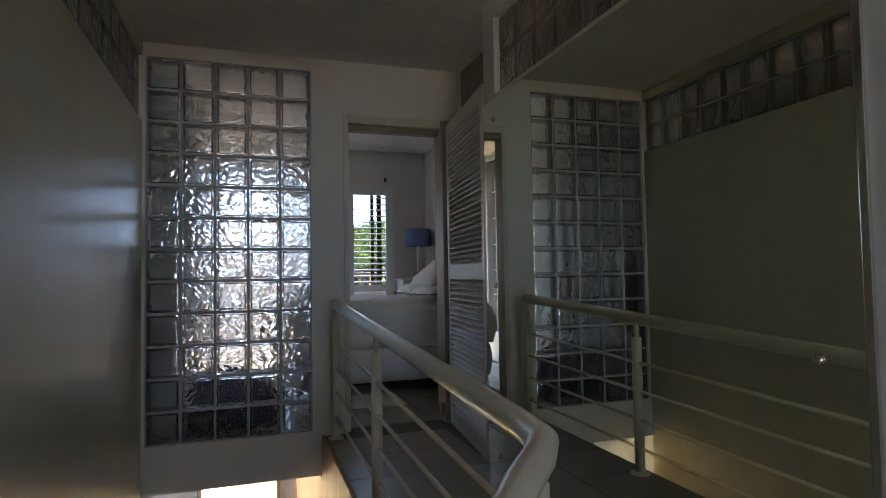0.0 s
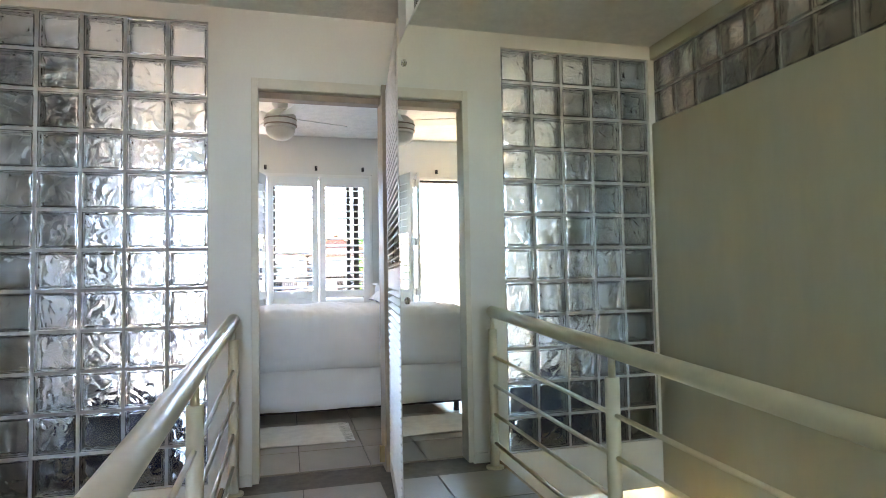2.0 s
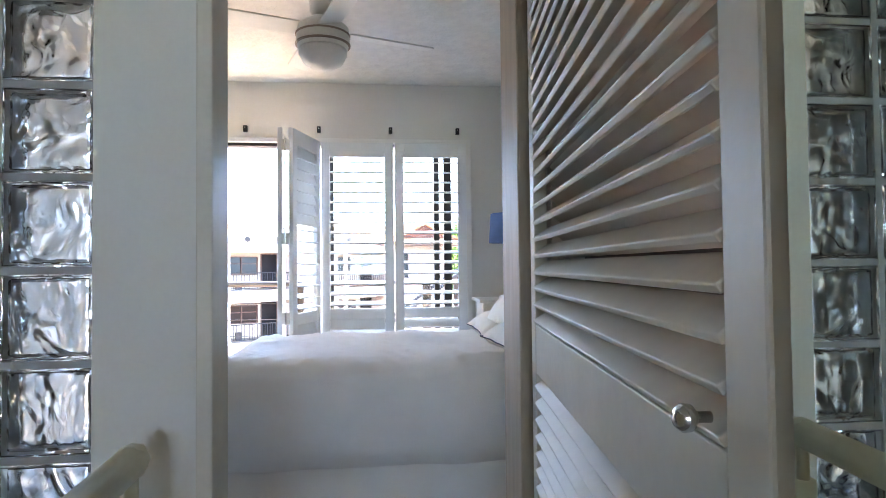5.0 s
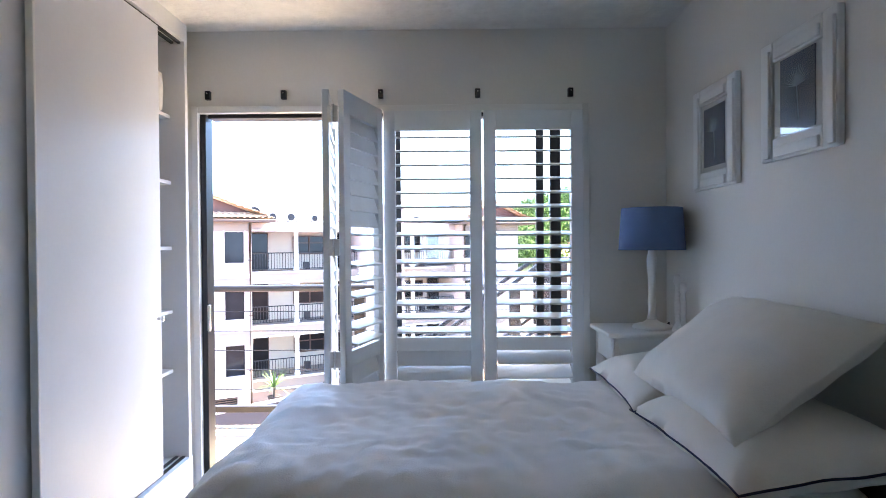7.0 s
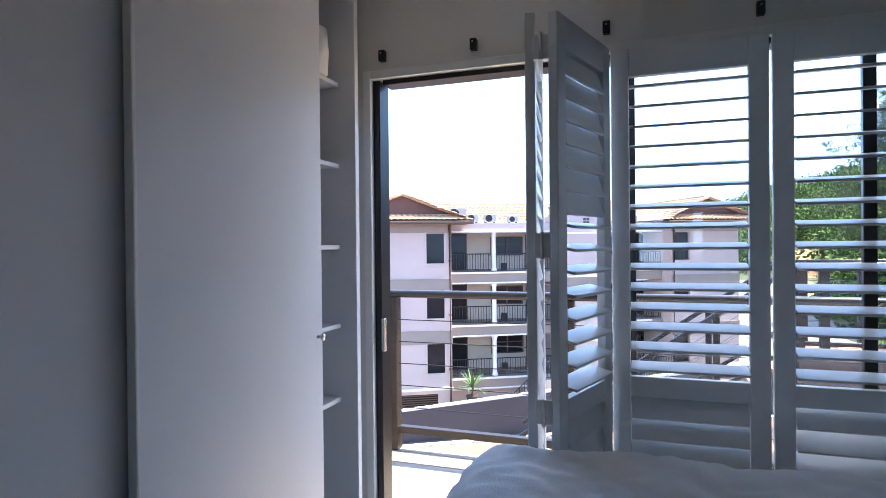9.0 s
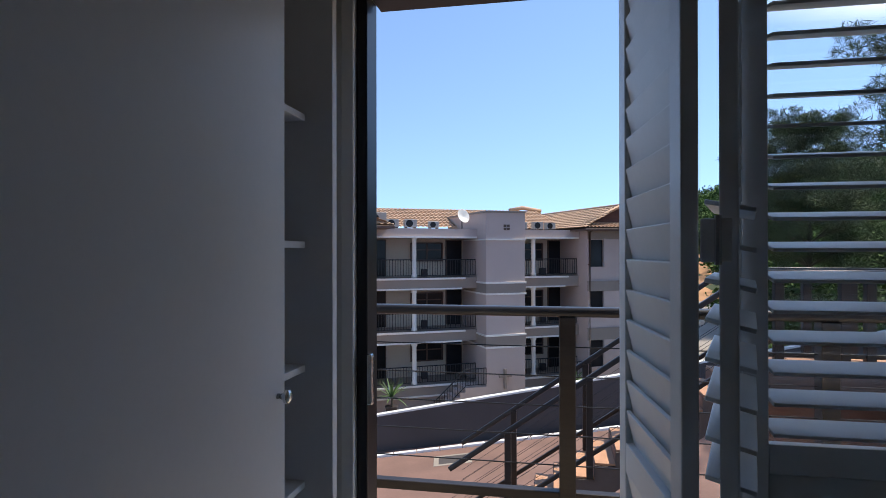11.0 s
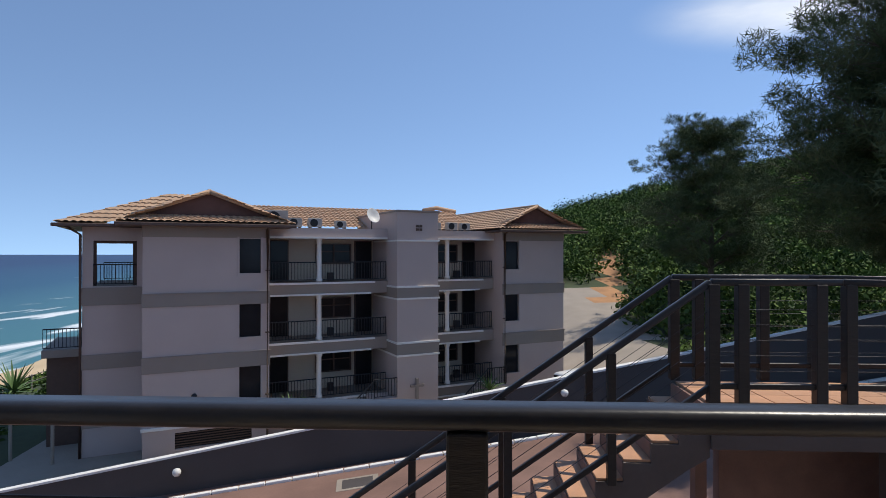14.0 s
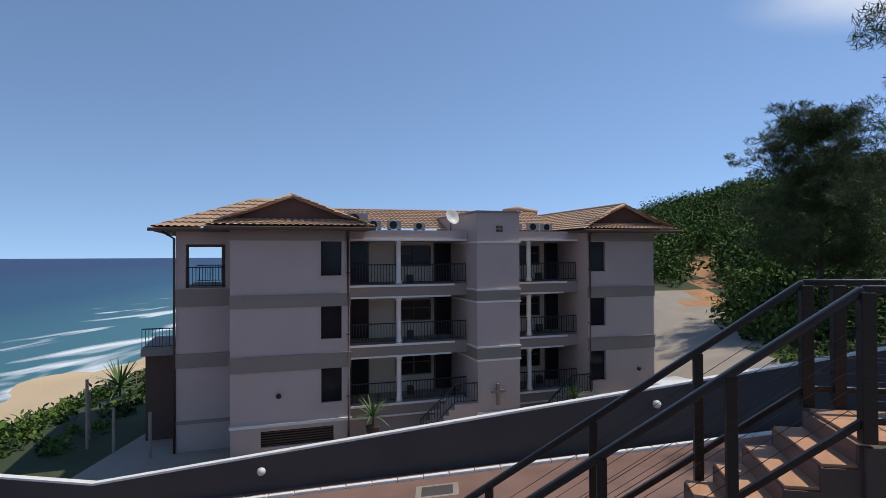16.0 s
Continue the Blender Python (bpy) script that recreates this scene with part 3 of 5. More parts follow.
box(OX0, OX1, YW - 0.02, YW - 0.001, OZ, OZ + 0.035, 0.003, bm=tr)
structure("trim", tr, WHITE, "white painted trim round the balcony opening", "trim")


def sliding_door():
    t = thing("balcony_sliding_door", "black aluminium sliding balcony door slid open", "sliding door")
    y0, y1 = YW + 0.005, YW + 0.095
    part("jamb", box(OX0 + 0.001, OX0 + 0.032, y0, y1, 0, OZ - 0.001, 0.003), BLACK, t)
    part("jamb", box(OX1 - 0.045, OX1 - 0.001, y0, y1, 0, OZ - 0.001, 0.003), BLACK, t)
    part("head", box(OX0 + 0.045, OX1 - 0.045, y0, y1, OZ - 0.022, OZ - 0.001, 0.003), BLACK, t)
    part("track", box(OX0 + 0.045, OX1 - 0.045, y0, y1, 0, 0.025, 0.003), BLACK, t)
    leaf = part("leaf", box(1.50, 1.555, y0 + 0.02, y0 + 0.05, 0.03, OZ - 0.045, 0.003), BLACK, t, "black sliding leaf")
    part("stile", box(1.43, 1.47, y0 + 0.05, y0 + 0.08, 0.03, OZ - 0.045, 0.003), BLACK, leaf)
    part("stile", box(0.66, 0.71, y0 + 0.05, y0 + 0.08, 0.03, OZ - 0.045, 0.003), BLACK, leaf)
    pane = part("pane", box(0.71, 1.50, y0 + 0.062, y0 + 0.068, 0.05, OZ - 0.06), PANE, leaf, "clear glass pane")
    pane.visible_shadow = False
    part("handle", box(OX0 + 0.033, OX0 + 0.049, y0 - 0.012, y0 + 0.012, 0.98, 1.12, 0.005), CHROME, t, "silver pull handle")


sliding_door()


def tilt_for(z):
    return -4 if 0.98 < z else 62


def shutters():
    t = thing("plantation_shutters", "white plantation shutters with tilted louvres, partly folded back", "shutters")
    ys = YW - 0.045
    zs0, zs1, mids = 0.03, 2.115, (0.425,)
    louvre_leaf(t, (0.63, ys), (1.135, ys), zs0, zs1, SHUTTER, 0.073, lambda z: 11 if z > 0.98 else 70, 0.03, 0.062, (0.10, 0.07, 0.10), mids=mids)
    louvre_leaf(t, (1.145, ys), (1.655, ys), zs0, zs1, SHUTTER, 0.073, lambda z: 11 if z > 0.98 else 40, 0.03, 0.062, (0.10, 0.07, 0.10), mids=mids)
    louvre_leaf(t, (0.615, ys - 0.03), (0.49, 6.455), zs0, zs1, SHUTTER, 0.073, lambda z: -72 if z > 1.5 or z < 0.98 else -12, 0.03, 0.062, (0.10, 0.07, 0.10), mids=mids)
    louvre_leaf(t, (0.425, 6.44), (0.372, ys), zs0, zs1, SHUTTER, 0.073, lambda z: 78, 0.03, 0.062, (0.10, 0.07, 0.10), mids=mids)
    for z in (0.30, 0.93, 1.42, 2.0):
        h = part("hinge", box(0.438, 0.486, 6.418, 6.432, z - 0.036, z + 0.036, 0.003), WHITE, t, "white painted shutter hinge")
        part("pin", tube([(0.462, 6.412, z - 0.04), (0.462, 6.412, z + 0.04)], 0.006, 8), CHROME, h)
    part("top_track", box(0.45, 1.66, YW - 0.03, YW - 0.021, 2.118, 2.130, 0.002), WHITE, t)


shutters()
for x in (-0.285, 0.11, 0.615, 1.118, 1.60):
    b = tagged(part("wall_bracket", box(x - 0.013, x + 0.013, YW - 0.03, YW - 0.001, 2.19, 2.235, 0.003), BLACK), "small black curtain bracket on the wall", "bracket", "curtain brackets")
    part("screw", lathe([(0.004, 0), (0.004, 0.003), (0.001, 0.004)], 8), CHROME, b, "", False, Matrix.Translation((x, YW - 0.0305, 2.22)) @ pose(0, 0, 0, 90, 0, 0))


def wardrobe():
    t = thing("wardrobe", "built-in white wardrobe with sliding doors, one partly open", "wardrobe")
    x0, x1, z0, z1 = -1.09, -0.36, 0.36, 2.46
    part("plinth", box(x0, x1 + 0.005, 5.20, 6.86, 0.0, z0, 0.003), LAMINATE, t)
    part("side_panel", box(x0, x1, 6.83, 6.86, z0, z1, 0.002), LAMINATE, t)
    part("back_panel", box(x0, x0 + 0.02, 5.20, 6.83, z0, z1), LAMINATE, t)
    part("divider", box(x0 + 0.02, x1 - 0.09, 6.42, 6.44, z0 + 0.01, z1 - 0.03), LAMINATE, t)
    part("bulkhead", box(x0, x1, 5.20, 6.86, z1, ZC - 0.001, 0.002), LAMINATE, t)
    for k in range(2):
        part("track", box(x1 - 0.07 + 0.035 * k, x1 - 0.055 + 0.035 * k, 5.21, 6.83, z0 + 0.001, z0 + 0.008), BLACK, t, "dark door track")
        part("track", box(x1 - 0.07 + 0.035 * k, x1 - 0.055 + 0.035 * k, 5.21, 6.83, z1 - 0.012, z1 - 0.001), BLACK, t, "dark door track")
    d = part("door", box(x1 - 0.030, x1 - 0.008, 5.752, 6.575, z0 + 0.012, z1 - 0.015, 0.003), LAMINATE, t, "white sliding door standing ajar")
    part("knob", lathe([(0.006, 0), (0.006, 0.012), (0.014, 0.018), (0.015, 0.026), (0.006, 0.031)], 14), CHROME, d, "small round chrome knob", True, Matrix.Translation((x1 - 0.008, 6.54, 1.10)) @ pose(0, 0, 0, 0, 90, 0))
    part("edge_strip", box(x1 - 0.032, x1 - 0.005, 5.742, 5.754, z0 + 0.012, z1 - 0.015, 0.003), WHITE, d)
    part("door", box(x1 - 0.066, x1 - 0.044, 5.21, 5.80, z0 + 0.012, z1 - 0.015, 0.003), LAMINATE, t, "white sliding door, shut")
    for z in (0.80, 1.10, 1.42, 1.75, 2.08):
        part("shelf", box(x0 + 0.02, x1 - 0.075, 6.44, 6.83, z - 0.009, z + 0.009, 0.002), LAMINATE, t)
    tagged(part("storage_jar", lathe([(0.06, 0), (0.085, 0.01), (0.09, 0.10), (0.085, 0.18), (0.05, 0.20), (0, 0.205)], 20), PLASTIC, None, "", True, Matrix.Translation((-0.505, 6.70, 2.089))), "rounded off-white container on the wardrobe shelf", "container")


wardrobe()
BX0, BX1, BY0, BY1, BT = 0.255, 2.05, 5.25, 6.50, 0.84


def soft_slab(x0, x1, y0, y1, z0, z1, nx, ny, seed, wrinkle, edge=0.05, drop=0.0):
    """A soft rounded slab with creases on its top and sides."""
    bm = bmesh.new()
    top, bot = {}, {}
    for i in range(nx + 1):
        for j in range(ny + 1):
            u, v = i / nx, j / ny
            x, y = x0 + (x1 - x0) * u, y0 + (y1 - y0) * v
            du, dv = min(u, 1 - u) * (x1 - x0), min(v, 1 - v) * (y1 - y0)
            fall = sum(edge * (1 - min(1, d / (edge * 2.2))) ** 2.2 for d in (du, dv))
            w = wrinkle * (noise.noise((x * 3 + seed, y * 3, 0)) + 0.55 * abs(noise.noise((x * 9 + y * 5, y * 4 - x * 6, seed))) + 0.3 * noise.noise((x * 18, y * 18, seed)))
            top[i, j] = bm.verts.new((x, y, z1 - fall + w))
    for i in range(nx):
        for j in range(ny):
            bm.faces.new((top[i, j], top[i + 1, j], top[i + 1, j + 1], top[i, j + 1]))
    ring = [(i, 0) for i in range(nx)] + [(nx, j) for j in range(ny)] + [(i, ny) for i in range(nx, 0, -1)] + [(0, j) for j in range(ny, 0, -1)]
    prev = [top[k] for k in ring]
    cx, cy = (x0 + x1) / 2, (y0 + y1) / 2
    for s in (0.25, 0.5, 0.75, 1.0):
        cur = []
        for k in ring:
            p = top[k].co
            out = 0.018 * math.sin(s * 3.1) + 0.012 * noise.noise((p.x * 5, p.y * 5, s * 2 + seed))
            dx, dy = (0 if 0 < k[0] < nx else math.copysign(1, p.x - cx)), (0 if 0 < k[1] < ny else math.copysign(1, p.y - cy))
            cur.append(bm.verts.new((p.x + dx * out, p.y + dy * out, p.z + (z0 + drop * noise.noise((p.x * 4, p.y * 4, seed)) - p.z) * s)))
        for a in range(len(ring)):
            b = (a + 1) % len(ring)
            bm.faces.new((prev[b], prev[a], cur[a], cur[b]))
        prev = cur
    bm.faces.new(prev[::-1])
    bmesh.ops.recalc_face_normals(bm, faces=bm.faces[:])
    return bm


def bed():
    t = thing("bed", "double bed made up with white linen on a draped base", "bed")
    part("base_skirt", soft_slab(BX0 + 0.03, BX1, BY0 + 0.03, BY1 - 0.03, 0.10, 0.42, 30, 24, 3, 0.002, 0.02, 0.006), FABRIC, t, "white pleated cotton base skirt", True)
    for x in (BX0 + 0.12, BX1 - 0.12):
        for y in (BY0 + 0.12, BY1 - 0.12):
            part("foot", tube([(x, y, 0), (x, y, 0.12)], 0.025, 10), BLACK, t)
    part("under_frame", box(BX0 + 0.06, BX1 - 0.02, BY0 + 0.08, BY1 - 0.08, 0.075, 0.105), DARKWOOD, t)
    part("duvet", soft_slab(BX0, BX1 - 0.02, BY0, BY1, 0.40, BT, 110, 84, 11, 0.025, 0.07, 0.01), FABRIC, t, "creased white cotton duvet", True)
    part("headboard", box(BX1 - 0.005, BX1 + 0.035, BY0, BY1, 0.1, 0.86, 0.01), DARKWOOD, t)


bed()


def pillow(m, w, h, thick, material, label, piped):
    t = thing("pillow", label, "pillow", "pillows on the bed", m)
    bm = bmesh.new()
    n = 22
    sides = []
    for s in (1, -1):
        g = {}
        for i in range(n + 1):
            for j in range(n + 1):
                u, v = 2 * i / n - 1, 2 * j / n - 1
                puff = (max(0, 1 - abs(u) ** 2.6) * max(0, 1 - abs(v) ** 2.6)) ** 0.55
                pin = 1 - 0.07 * (1 - u * u) * abs(v) ** 3
                g[i, j] = bm.verts.new((u * w / 2 * (1 - 0.06 * (1 - v * v)), v * h / 2 * pin, s * (thick / 2 * puff + 0.004) + 0.012 * noise.noise((u * 2.5 + w, v * 2.5, s))))
        for i in range(n):
            for j in range(n):
                f = (g[i, j], g[i + 1, j], g[i + 1, j + 1], g[i, j + 1])
                bm.faces.new(f if s > 0 else f[::-1])
        sides.append(g)
    edge = [(i, 0) for i in range(n)] + [(n, j) for j in range(n)] + [(i, n) for i in range(n, 0, -1)] + [(0, j) for j in range(n, 0, -1)]
    for a, b in zip(edge, edge[1:] + edge[:1]):
        bm.faces.new((sides[0][a], sides[1][a], sides[1][b], sides[0][b]))
    line = [((sides[0][k].co + sides[1][k].co) / 2).copy() for k in edge]
    cover = part("cover", bm, material, t, "", True)
    if piped:
        part("piping", tube(line + [line[0]], 0.0035, 6), PIPING, cover, "thin navy piping", True)
    return t


pillow(pose(1.83, 6.16, 0.895, -6, 0, 88), 0.70, 0.50, 0.18, PILLOW, "white piped pillow lying flat by the headboard", True)
pillow(pose(1.83, 5.52, 0.895, -6, 0, 92), 0.70, 0.50, 0.18, PILLOW, "white piped pillow lying flat by the headboard", True)
pillow(pose(1.85, 5.70, 1.075, -36, 0, 91), 0.80, 0.50, 0.20, PILLOW, "plump white pillow propped against the wall", False)


def low_cabinet():
    t = thing("low_cabinet", "grey low cabinet seen through the glass blocks", "cabinet")
    part("body", box(-1.05, -0.42, 4.32, 4.75, 0.0, 1.22, 0.006), UNITGREY, t)
    part("top", box(-1.06, -0.41, 4.31, 4.76, 1.22, 1.245, 0.004), WHITE, t)
    tagged(part("duffel_bag", soft_slab(-0.36, 0.20, 4.42, 4.78, 0.001, 0.40, 16, 12, 2, 0.02, 0.09), NAVY, None, "", True), "dark navy duffel bag on the bedroom floor", "bag")


low_cabinet()


def nightstand():
    t = thing("nightstand", "white painted nightstand with slender legs in the corner", "nightstand")
    x0, x1, y0, y1, z = 1.68, 2.08, 6.53, 6.88, 1.02
    part("top", box(x0, x1, y0, y1, z - 0.022, z, 0.006), WHITE, t)
    part("apron", box(x0 + 0.03, x1 - 0.03, y0 + 0.02, y0 + 0.036, z - 0.14, z - 0.022, 0.003), WHITE, t)
    part("apron", box(x0 + 0.03, x0 + 0.046, y0 + 0.036, y1 - 0.02, z - 0.14, z - 0.022, 0.003), WHITE, t)
    part("shelf", box(x0 + 0.03, x1 - 0.03, y0 + 0.03, y1 - 0.03, 0.30, 0.318, 0.003), WHITE, t)
    for x in (x0 + 0.045, x1 - 0.045):
        for y in (y0 + 0.04, y1 - 0.04):
            part("leg", lathe([(0.012, 0), (0.016, 0.1), (0.02, 0.6), (0.023, z - 0.03)], 10), WHITE, t, "", True, Matrix.Translation((x, y, 0)))


nightstand()


def table_lamp(m):
    t = thing("table_lamp", "table lamp with blue drum shade and white turned stem", "lamp", m=m)
    part("base", lathe([(0.085, 0), (0.09, 0.008), (0.085, 0.018), (0.04, 0.03), (0.022, 0.045)], 28), WHITE, t, "", True)
    part("stem", lathe([(0.022, 0.045), (0.016, 0.10), (0.020, 0.13), (0.015, 0.16), (0.018, 0.25), (0.024, 0.33), (0.016, 0.37), (0.014, 0.42)], 20), WHITE, t, "", True)
    shade = lathe([(0.150, 0.375), (0.148, 0.376), (0.136, 0.575), (0.138, 0.575), (0.140, 0.572), (0.153, 0.376)], 40)
    part("shade", shade, LAMPBLUE, t, "blue cloth drum shade", True)
    part("cord", tube([(0.08, 0.03, 0.012), (0.10, 0.05, 0.02), (0.11, 0.07, 0.008)], 0.004, 6), BLACK, t, "short black cord")


table_lamp(Matrix.Translation((1.93, 6.68, 1.02)))


def lighthouse():
    t = thing("candlesticks", "pair of small white turned candlesticks on the nightstand", "candlestick", m=Matrix.Translation((2.03, 6.575, 1.02)))
    for x, h in ((0, 0.26), (0.045, 0.22)):
        part("stick", lathe([(0.022, 0), (0.022, 0.015), (0.010, 0.04), (0.014, 0.12), (0.009, h - 0.05), (0.018, h - 0.03), (0.012, h)], 16), WHITE, t, "", True, Matrix.Translation((x - 0.02, x, 0)))


lighthouse()


def picture(y0, y1, z0, z1, kind):
    t = thing("framed_print", "blue botanical print in a wide white frame" if kind else "dark palm-frond print in a wide white frame", "picture", "prints over the bed")
    x = XR - 0.001
    f = 0.075
    for name, b in (("frame_side", (y0, y0 + f, z0, z1)), ("frame_side", (y1 - f, y1, z0, z1)), ("frame_bar", (y0 + f, y1 - f, z0, z0 + f)), ("frame_bar", (y0 + f, y1 - f, z1 - f, z1))):
        bm = box(x - 0.022, x, b[0], b[1], b[2], b[3], 0.006)
        box(x - 0.032, x - 0.02, b[0] + 0.008, b[1] - 0.022 if b[1] - b[0] > f + 0.001 else b[1] - 0.030, b[2] + 0.008, b[3] - 0.03, 0.004, bm=bm)
        part(name, bm, WHITE, t)
    part("mount", box(x - 0.012, x - 0.008, y0 + f, y1 - f, z0 + f, z1 - f), MOUNT, t)
    yc, a, b = (y0 + y1) / 2, 0.095, 0.125
    zc = (z0 + z1) / 2
    pr = part("print", box(x - 0.0150, x - 0.0121, yc - a, yc + a, zc - b, zc + b), PRINTBLUE, t, "dark blue print")
    bm = bmesh.new()
    rng = random.Random(kind)
    for i in range(17):
        ang = radians(-80 + 160 * i / 16)
        ln = 0.06 + 0.012 * rng.random()
        p = Vector((x - 0.0158, yc + (0.0 if kind else 0.01), zc + 0.02))
        q = p + Vector((0, math.sin(ang) * ln, math.cos(ang) * ln))
        tube([p, q], 0.0022, 4, bm=bm, r_end=0.0006)
    tube([(x - 0.0158, yc, zc + 0.02), (x - 0.0158, yc - 0.01, zc - 0.09)], 0.0028, 4, bm=bm)
    part("frond", bm, PRINTPALE, pr, "pale frond drawing")
    g = part("glazing", box(x - 0.0195, x - 0.0175, y0 + f - 0.003, y1 - f + 0.003, z0 + f - 0.003, z1 - f + 0.003), PANE, t)
    g.visible_shadow = False


picture(6.16, 6.56, 1.66, 2.10, 0)
picture(5.56, 5.98, 1.71, 2.12, 1)
picture(4.96, 5.38, 1.72, 2.12, 2)


def fan():
    t = thing("ceiling_fan", "white ceiling fan with banded motor and round glass light", "ceiling fan", m=Matrix.Translation((0.78, 5.5, 0)))
    part("canopy", lathe([(0.03, 2.40), (0.06, 2.44), (0.065, ZC), (0, ZC)], 24), WHITE, t, "", True)
    part("motor", lathe([(0.05, 2.25), (0.115, 2.26), (0.125, 2.30), (0.12, 2.36), (0.07, 2.40), (0.03, 2.41)], 32), PLASTIC, t, "", True)
    for z in (2.275, 2.32):
        part("band", lathe([(0.122, z), (0.1275, z + 0.002), (0.1275, z + 0.008), (0.122, z + 0.01)], 32), REVEAL, t, "dark trim band")
    part("globe", lathe([(0.0, 2.165), (0.05, 2.172), (0.09, 2.195), (0.112, 2.235), (0.11, 2.26)], 32), PLASTIC, t, "frosted glass bowl", True)
    for k in range(4):
        bm = box(0.12, 0.55, -0.055, 0.055, -0.004, 0.004, 0.003)
        bm.transform(Matrix.Rotation(radians(90 * k + 20), 4, "Z") @ Matrix.Translation((0, 0, 2.345)) @ Matrix.Rotation(radians(12), 4, "X"))
        part("blade", bm, WHITE, t)


fan()


def rug():
    t = thing("bedside_rug", "white woven cotton rug with fringed ends", "rug")
    part("mat", soft_slab(0.42, 1.18, 4.72, 5.22, 0.001, 0.016, 24, 16, 7, 0.003, 0.004), RUG, t, "", True)
    rng = random.Random(4)
    for x0, d in ((0.42, -1), (1.18, 1)):
        bm = bmesh.new()
        for i in range(46):
            y = 4.73 + 0.48 * i / 45
            tube([(x0, y, 0.009), (x0 + d * 0.035, y + rng.uniform(-0.012, 0.012), 0.008), (x0 + d * 0.075, y + rng.uniform(-0.025, 0.025), 0.004)], 0.0035, 5, bm=bm)
        part("fringe", bm, RUG, t, "knotted cotton fringe")


rug()


# ---- balcony ----
RY, RX = 8.55, -1.12
ZT = 1.11


def balcony_rail():
    t = thing("balcony_railing", "dark timber balcony railing with thin horizontal cables", "railing")
    y_l = 7.2

    def cap(a, b):
        d = (Vector(b) - Vector(a))
        bm = box(0, d.length, -0.045, 0.045, -0.05, 0.0, 0.018)
        bm.transform(Matrix.Translation(a) @ d.to_track_quat("X", "Z").to_matrix().to_4x4())
        return bm
    part("handrail", cap((RX - 0.02, RY, ZT), (4.6, RY, ZT)), RAILTOP, t, "", True)
    part("handrail", cap((RX, RY - 0.03, ZT - 0.001), (RX, y_l, ZT - 0.001)), RAILTOP, t, "", True)
    for x in (-0.97, 0.26, 1.49, 2.72, 3.95):
        p = part("post", box(x - 0.042, x + 0.042, RY - 0.045, RY + 0.045, -0.25, ZT - 0.05, 0.006), TIMBER, t)
        part("bolt", tube([(x, RY - 0.052, 0.06), (x, RY - 0.044, 0.06)], 0.008, 8), CHROME, p)
    for y in (8.37, 7.75, 7.25):
        part("post", box(RX - 0.045, RX + 0.045, y - 0.052, y + 0.052, -0.25, ZT - 0.05, 0.006), TIMBER, t)
    part("bottom_rail", box(RX, 4.6, RY - 0.03, RY + 0.03, 0.10, 0.15, 0.006), TIMBER, t)
    part("bottom_rail", box(RX - 0.03, RX + 0.03, y_l, RY - 0.03, 0.10, 0.15, 0.006), TIMBER, t)
    for k in range(5):
        z = 0.28 + 0.155 * k
        part("cable", tube([(RX, RY, z), (4.6, RY, z)], 0.0035, 6), IRON, t, "thin dark steel cable")
        part("cable", tube([(RX, y_l, z), (RX, RY, z)], 0.0035, 6), IRON, t, "thin dark steel cable")


balcony_rail()
deck = structure("balcony_deck", box(RX - 0.1, 4.7, YW + 0.10, RY + 0.08, -0.30, -0.045), TIMBER, "joists below the timber balcony deck", "deck")
bw = mesh_of(box(RX - 0.1, 4.7, -0.045, 0.045, -0.024, 0.0, 0.003), "deck_board", DECK)
pieces("deck_board", bw, [(0, YW + 0.15 + 0.0965 * i, -0.018) for i in range(16)], deck)
structure("outer_wall", box(-9.0, -1.22, YW, YW + 0.22, -8.5, 3.2), PLASTER, "white outside wall of the house", "wall")
structure("outer_wall_east", box(XR + 0.12, 9.0, YW, YW + 0.22, -8.5, 3.2), PLASTER, "white outside wall of the house", "wall")
structure("outer_wall_lower", box(-1.22, XR + 0.12, YW + 0.03, YW + 0.10, -8.5, -0.31), PLASTER, "white outside wall below the balcony", "wall")
structure("house_roof", box(-9.0, 9.0, -3.0, YW + 0.75, 3.2, 3.4), CONCRETE, "flat roof slab of the house", "roof")


# ---- outdoor stair to the neighbouring landing ----
SY0, SY1, SX, SZ = 12.86, 13.91, 2.45, 0.04


